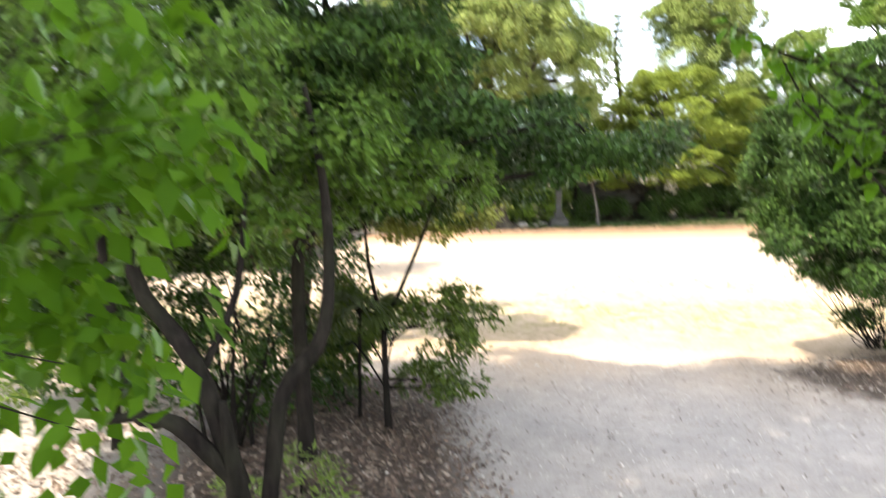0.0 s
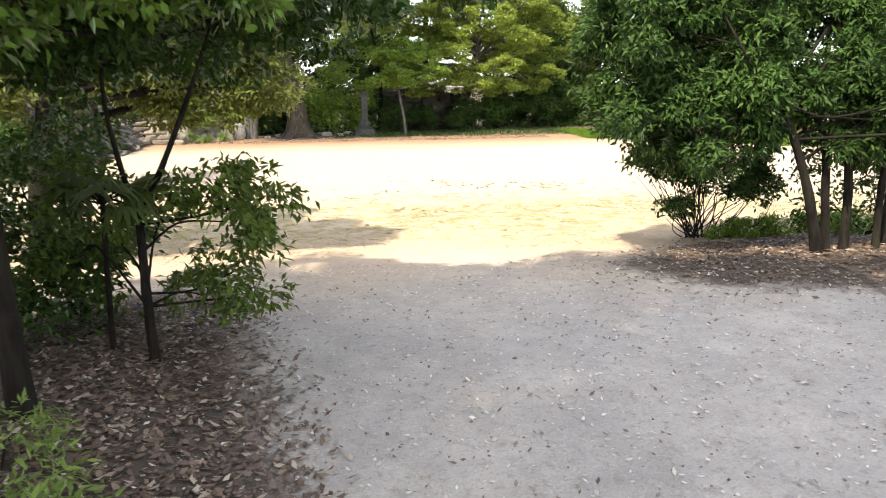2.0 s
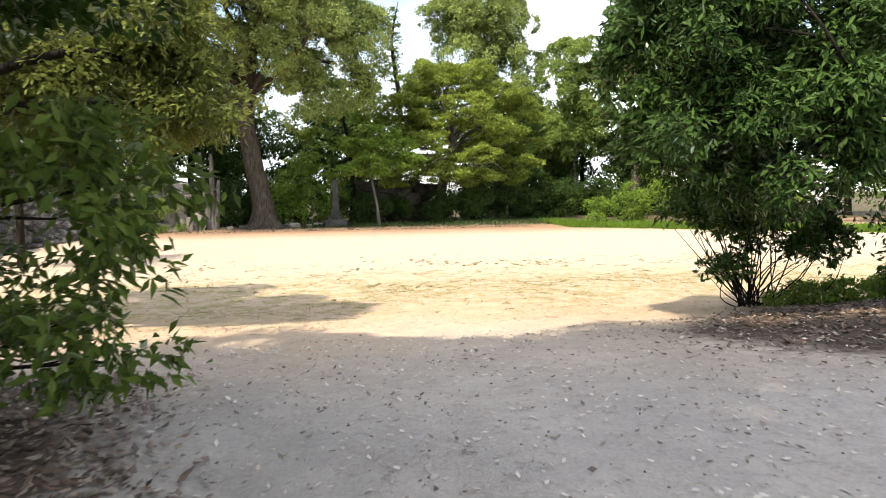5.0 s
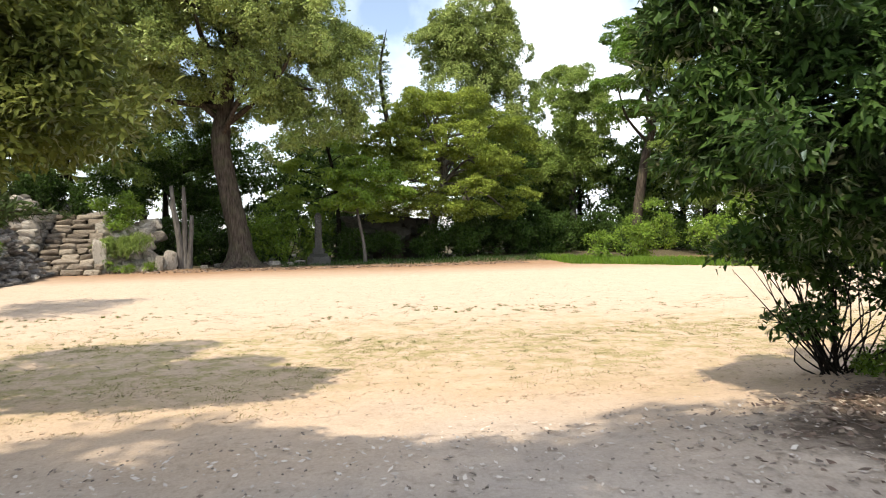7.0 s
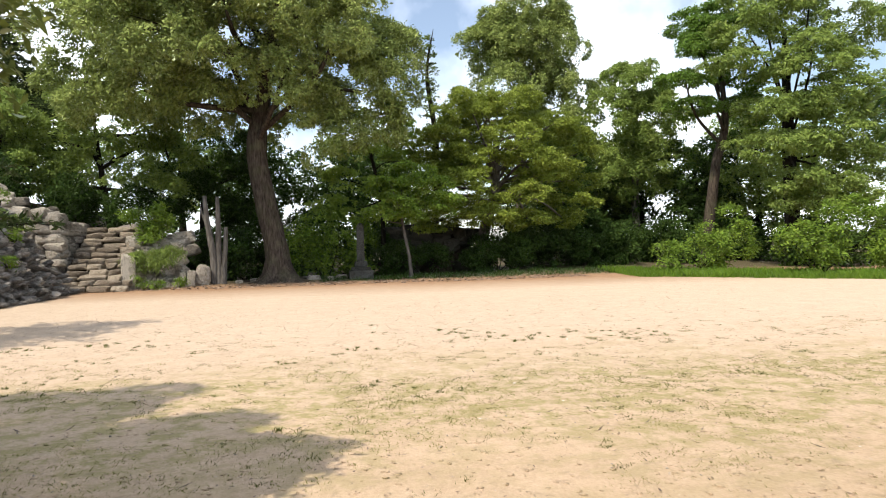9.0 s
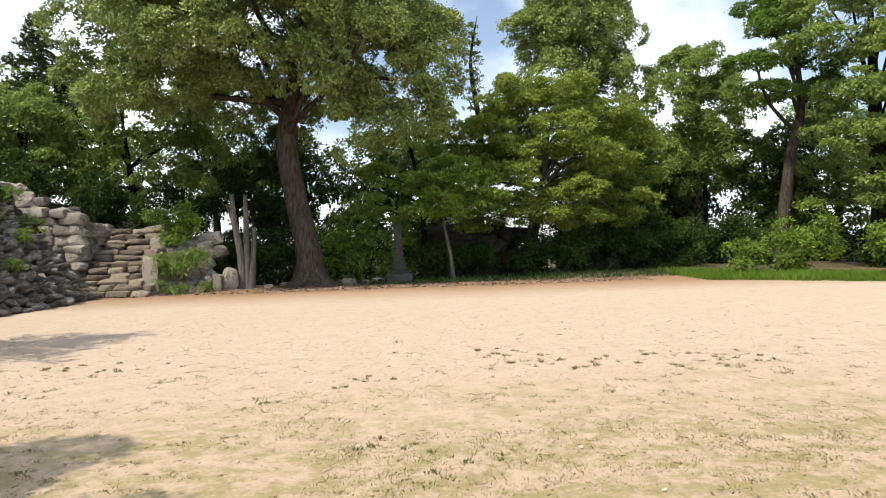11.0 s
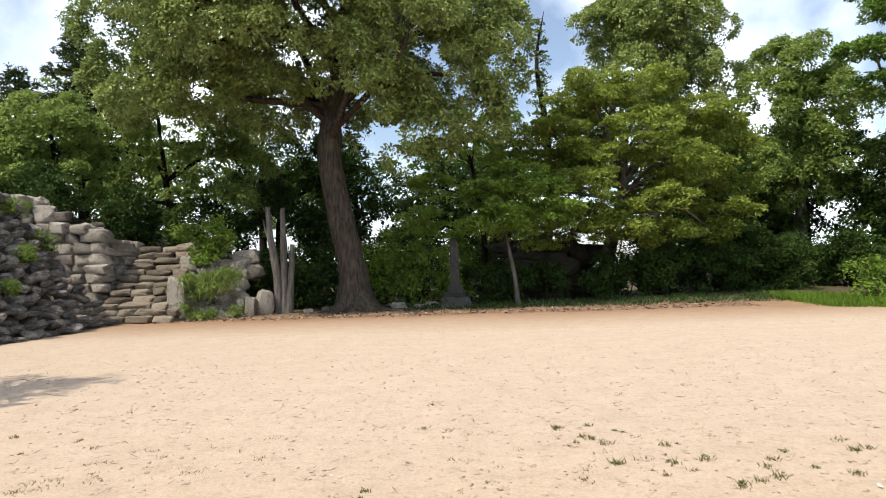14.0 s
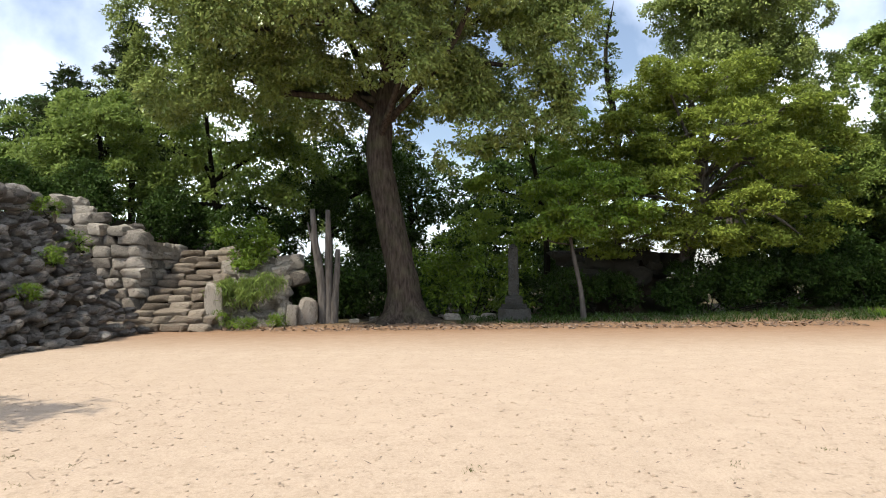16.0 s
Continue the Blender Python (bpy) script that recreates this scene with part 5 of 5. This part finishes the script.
# unseen tall tree added behind the start, crown placed to shade the path
CANOPY = [(-0.4, 3.4, 9.2, 1.9), (1.4, 2.6, 9.0, 1.7), (0.6, 0.6, 9.0, 1.9), (2.6, 4.4, 8.8, 1.6), (-4.5, 6.8, 7.8, 2.2), (-2.3, 7.2, 8.2, 2.2), (-0.3, 7.2, 8.4, 2.0), (-5.3, 4.0, 8.6, 2.4), (-3.7, 9.2, 7.6, 1.8),
          (3.7, 3.0, 8.6, 1.8), (-2.7, 2.6, 9.2, 2.4), (-0.3, 2.8, 8.8, 2.2), (1.9, 4.4, 8.6, 1.8), (1.9, 7.8, 8.2, 1.8), (-3.9, -0.2, 8.6, 2.4), (-0.9, 0.0, 8.8, 2.2), (3.7, 5.8, 8.6, 1.5)]
# crown raised along the sun's line, so its shade stays put
up = sun_dir * 9.0
tree("unseen_canopy_tree", "tall tree added out of view to shade the path", "tree", (-9.6, -1.0, GL(-9.6, -1.0)),
     [(-9.6, -1.0, 0.0), (-9.4, -1.0, 6), (-8.6, -0.6, 11), (-7.0, 0.0, 15)], [0.5, 0.42, 0.3, 0.12],
     [(x + up.x, y + up.y, z + up.z, r, r, 0.8) for x, y, z, r in CANOPY],
     (0.34, 0.2), 2300, 18, (M_BARK, M_OAK), seed=106, spread=0.4, limb_r=0.7)


# ---- overhanging branches near the start ----
def broad_leaf(length, width):
    """One broad leaf, pointed at its tip and folded along its rib."""
    t = np.linspace(0, 1, 6)
    w = width * 0.5 * np.sin(np.pi * t ** 0.8) ** 0.8
    v = [(0, 0, 0)]
    f = []
    for k in range(1, 5):
        v += [(-w[k], length * t[k], 0.10 * w[k] * 2 - 0.12 * length * t[k] ** 2), (0, length * t[k], -0.12 * length * t[k] ** 2), (w[k], length * t[k], 0.10 * w[k] * 2 - 0.12 * length * t[k] ** 2)]
    v.append((0, length, -0.14 * length))
    f += [(0, 2, 1), (0, 3, 2)]
    for k in range(3):
        a = 1 + 3 * k
        f += [(a, a + 1, a + 4), (a, a + 4, a + 3), (a + 1, a + 2, a + 5), (a + 1, a + 5, a + 4)]
    f += [(10, 11, 13), (11, 12, 13)]
    return raw_mesh("leaf", v, f, M_NEAR, True)


LEAF = [broad_leaf(0.105, 0.052), broad_leaf(0.09, 0.046), broad_leaf(0.12, 0.058)]


def leafy_branch(name, label, base, shoots, count, seed, size=1.0):
    """An overhanging branch: twigs, each with leaves of their own along it."""
    rng = np.random.default_rng(seed)
    ob = thing(name, base, label, "branch")
    each = count // len(shoots)
    for i, (pts, r) in enumerate(shoots):
        pr = rel(pts, base)
        tw = under(new("twig", tube_mesh("twig", pr, [r, r * 0.7, r * 0.3], M_BARK, segs=5, n=3, seed=seed + i)), ob)
        line = bezier_line(pr, 8)
        for k in range(each):
            u = rng.uniform(0.12, 1.0)
            p = line[int(u * (len(line) - 1))]
            lf = new("leaf", LEAF[rng.integers(3)])
            lf.parent = tw
            off = rng.normal(size=3) * 0.035
            lf.location = p + off
            lf.rotation_euler = (rng.normal() * 0.5 - 0.55, rng.normal() * 0.45, rng.uniform(0, 6.28))
            lf.scale = (size * rng.uniform(0.75, 1.15),) * 3
    return ob


srng = np.random.default_rng(7)
shoots = []
for k in range(20):
    s = np.array([-0.75, 1.35, 3.3]) + srng.normal(size=3) * (0.1, 0.2, 0.15)
    e = np.array([srng.uniform(-0.50, 0.02), srng.uniform(1.5, 1.95), srng.uniform(3.45, 4.35)])
    m = (s + e) / 2 + np.array([0, 0, 0.12]) + srng.normal(size=3) * 0.05
    shoots.append(([tuple(s), tuple(m), tuple(e)], 0.006))
shoots.append(([(-0.75, 1.4, 3.4), (-0.5, 1.55, 3.42), (-0.25, 1.66, 3.30)], 0.005))
leafy_branch("leafy_shrub", "bright broad-leaved shrub leaning over the path", (-0.75, 1.4, GL(-0.75, 1.4)), [([(-0.75, 1.4, GL(-0.75, 1.4) - 0.05), (-0.78, 1.4, 2.6), (-0.75, 1.35, 3.4)], 0.02)] + shoots, 460, 8, 0.8)
near_mass = tagged(bpy.data.objects["leafy_shrub"])
cc, oo = crown_points([(0.25, 0.6, 1.75, 0.36, 0.3, 0.42), (0.45, 0.75, 2.1, 0.38, 0.3, 0.3), (0.0, 0.75, 1.2, 0.34, 0.3, 0.42), (0.3, 0.8, 1.55, 0.3, 0.3, 0.3)], 150, srng, 0.2, 0.2)
under(new("foliage", leaf_mesh("foliage", cc, oo, 0.10, 0.058, M_NEAR, srng, 6, 0.07, 0.9, 0.7)), near_mass)
shoots = []
for k in range(9):
    s = np.array([2.9, 4.3, 4.0]) + srng.normal(size=3) * 0.15
    e = np.array([srng.uniform(1.5, 2.5), srng.uniform(3.9, 4.6), srng.uniform(4.15, 4.75)])
    m = (s + e) / 2 + srng.normal(size=3) * 0.08 + np.array([0, 0, -0.08])
    shoots.append(([tuple(s), tuple(m), tuple(e)], 0.012))
leafy_branch("overhanging_branch_tree", "thin tree with bright leaves arching over the path", (3.9, 4.4, GL(3.9, 4.4)), [([(3.9, 4.4, GL(3.9, 4.4) - 0.05), (3.7, 4.4, 2.4), (2.9, 4.3, 4.0)], 0.04)] + shoots, 240, 9, 1.1)


# ---- scattered small things ----
def scatter(name, label, category, mat, places, size, rng, curl=0.35, ratio=0.5):
    """Flat, curled leaves lying on the ground, each turned its own way."""
    n = len(places)
    p = np.array([(x, y, height(x, y) + 0.008 + abs(rng.normal()) * 0.012) for x, y in places])
    a = rng.uniform(0, 6.28, n)
    ax = np.stack([np.cos(a), np.sin(a), rng.normal(size=n) * 0.22], 1)
    sd = np.stack([-np.sin(a), np.cos(a), rng.normal(size=n) * 0.3], 1)
    ln = (size * rng.uniform(0.6, 1.3, n))[:, None]
    up = np.array([0, 0, 1.0]) * ln * curl * rng.uniform(0.1, 1, n)[:, None]
    v = np.stack([p - ax * ln * 0.5 + up * 0.5, p + sd * ln * ratio * 0.5 + up * 0.3, p + ax * ln * 0.5 + up * 0.5, p - sd * ln * ratio * 0.5 + up * 0.3], 1).reshape(-1, 3)
    i = np.arange(n)[:, None] * 4
    f = np.concatenate([i + np.array([[0, 1, 2]]), i + np.array([[0, 2, 3]])], 1).reshape(-1, 3)
    return tagged(new(name, raw_mesh(name, v, f, mat)), label, category, kind="stuff")


frng = np.random.default_rng(77)
pl = []
while len(pl) < 16000:
    x, y = frng.uniform(-5.5, 0.9), frng.uniform(5.2, 12.0)
    edge = 0.62 - (y - 6.7) * 0.17
    if frng.uniform() < 1 / (1 + math.exp((x - edge) * 7)) * (1.0 if x > -2.6 else 0.35):
        pl.append((x, y))
scatter("fallen_leaves", "dry brown fallen leaves under the path-side trees", "fallen leaves", M_LITTER, pl, 0.078, frng, 0.6)
pl = []
while len(pl) < 8000:
    x, y = frng.uniform(4.4, 13.5), frng.uniform(9.4, 15.2)
    d = ((x - 9.6) / 4.2) ** 2 + ((y - 11.8) / 2.3) ** 2
    if frng.uniform() < 1 / (1 + math.exp((d - 0.85) * 6)):
        pl.append((x, y))
scatter("fallen_leaves", "dry brown fallen leaves on the low bank", "fallen leaves", M_LITTER, pl, 0.078, frng, 0.6)
pl = [(frng.uniform(-2, 8), frng.uniform(5.0, 13.5)) for _ in range(5000)] + [(frng.uniform(-5, 10), frng.uniform(13, 24)) for _ in range(90)] + [(frng.uniform(-8, -2.5), frng.uniform(5, 13)) for _ in range(900)]
scatter("stray_leaves", "stray dry leaves scattered over packed earth", "fallen leaves", M_STRAY, pl, 0.052, frng, 0.22)


def tufts(name, label, category, mat, places, tall, blades, rng, width=0.006, lean=0.5, rad=0.05):
    """Tufts of grass blades, each a narrow bent triangle pair."""
    vs, fs = [], []
    for x, y in places:
        z = height(x, y) - 0.01
        k = rng.uniform(0.6, 1.4)
        for _ in range(blades):
            a, b = rng.uniform(0, 6.28), rng.uniform(0, 6.28)
            r = rad * k * rng.uniform(0, 1)
            bx, by = x + math.cos(b) * r, y + math.sin(b) * r
            h = tall * k * rng.uniform(0.5, 1.2)
            dx, dy = math.cos(a) * h * lean * rng.uniform(0.2, 1), math.sin(a) * h * lean * rng.uniform(0.2, 1)
            wx, wy = -math.sin(a) * width, math.cos(a) * width
            o = len(vs)
            vs += [(bx - wx, by - wy, z), (bx + wx, by + wy, z), (bx + dx * 0.4, by + dy * 0.4, z + h * 0.65), (bx + dx, by + dy, z + h)]
            fs += [(o, o + 1, o + 2), (o + 1, o + 3, o + 2)]
    return tagged(new(name, raw_mesh(name, vs, fs, mat)), label, category, kind="stuff")


pl = []
while len(pl) < 3600:
    x, y = frng.uniform(-7, 16), frng.normal(18.6, 2.0)
    if noise.noise((x * 0.45, y * 0.45, 2.0)) > 0.02 and y > 14.5:
        pl.append((x, y))
tufts("dry_grass_tufts", "thin yellowed grass tufts on the sand", "grass", M_DRY, pl, 0.022, 18, frng, 0.005, 1.2, 0.12)
pl = []
while len(pl) < 3600:
    x, y = frng.uniform(17.0, 31), frng.uniform(27, 48)
    e = 42.2 if x < 15.5 else 42.2 - (x - 15.5) * 1.0
    e += 0.5 * noise.noise((x * 0.8, 1.0, 0))
    if e < y < e + 5.0:
        pl.append((x, y))
tufts("meadow_grass", "bright green grass verge at the edge of the sand", "grass", M_GRASS, pl, 0.26, 9, frng, 0.014, 0.6, 0.2)
# the dark leaf colour stands in for tree shade on this grass
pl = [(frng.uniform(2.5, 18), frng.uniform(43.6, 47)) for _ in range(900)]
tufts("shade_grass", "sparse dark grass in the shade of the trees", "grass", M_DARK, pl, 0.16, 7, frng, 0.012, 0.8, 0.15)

pl = [(x, y) for x, y in ((frng.uniform(-6, 14), frng.normal(19.5, 3.0)) for _ in range(1900)) if y > 15.5 and noise.noise((x * 0.7, y * 0.7, 9.0)) > 0.0]
tufts("green_grass_tufts", "small green grass tufts sprouting from the sand", "grass", M_GRASSY, pl, 0.026, 26, frng, 0.005, 1.0, 0.085)

pl = [(x, y) for x, y in ((frng.uniform(-6, 9), frng.uniform(17.5, 25)) for _ in range(900)) if noise.noise((x * 0.5, y * 0.5, 5.0)) > 0.22]
tufts("sand_grass_tufts", "separate taller grass tufts rooted in the sand", "grass", M_GRASSY, pl, 0.042, 26, frng, 0.006, 0.9, 0.055)

pl = [(frng.uniform(-6.5, 15), 42.2 + abs(frng.normal()) * 1.3 - 0.5) for _ in range(2600)]
scatter("edge_litter", "dark leaf litter along the foot of the trees", "fallen leaves", M_LITTER, pl, 0.13, frng, 0.5)

pl = [(frng.uniform(-6, 16), frng.uniform(15, 36)) for _ in range(5200)]
scatter("fine_debris", "small dark bits of bark and leaf on the sand", "debris", M_LITTER, pl, 0.036, frng, 0.3, 0.3)
pl = [(frng.uniform(-4, 10), frng.uniform(14.5, 30)) for _ in range(420)]
scatter("fine_debris", "thin dry twigs lying on the sand", "debris", M_LITTER, pl, 0.11, frng, 0.25, 0.10)

# low crumbs of trodden sand
bmv, bmf = [], []
CRUMB = stone_meshes(4, M_GROUND, 56, 0.8, 9)
for i in range(7000):
    x, y = frng.uniform(-5, 13), 14.5 + 17 * frng.uniform() ** 1.6
    s = frng.uniform(0.012, 0.05)
    m4 = Matrix.LocRotScale((x, y, height(x, y) + s * 0.02), Euler((0, 0, frng.uniform(0, 6))), (s * 1.7, s, s * 0.38))
    k = CRUMB[frng.integers(4)]
    o = len(bmv)
    bmv += [tuple(m4 @ v.co) for v in k.vertices]
    bmf += [tuple(o + i for i in p.vertices) for p in k.polygons]
tagged(new("sand_crumbs", raw_mesh("sand_crumbs", bmv, bmf, M_GROUND, True)), "low crumbs of trodden pale sand", "sand", kind="stuff")

# pebbles
bmv, bmf = [], []
PEB = stone_meshes(4, M_PEBBLE, 55, 0.8, 9)
for i in range(3000):
    x, y = frng.uniform(-4, 11), frng.uniform(5, 30 if i % 3 == 0 else 14)
    s = frng.uniform(0.008, 0.022)
    m4 = Matrix.LocRotScale((x, y, height(x, y) + s * 0.2), Euler((0, 0, frng.uniform(0, 6))), (s * 1.4, s, s * 0.8))
    k = PEB[frng.integers(4)]
    o = len(bmv)
    bmv += [tuple(m4 @ v.co) for v in k.vertices]
    bmf += [tuple(o + i for i in p.vertices) for p in k.polygons]
tagged(new("pebbles", raw_mesh("pebbles", bmv, bmf, M_PEBBLE, True)), "small pebbles scattered on the packed earth", "pebbles", kind="stuff")

post = thing("white_post", (32.0, 40.0, 0.2), "plain white concrete post beyond the trees", "post")
solid("shaft", post, M_WHITE, (0, 0, 1.7, 0.55, 0.55, 3.5, 0.03))
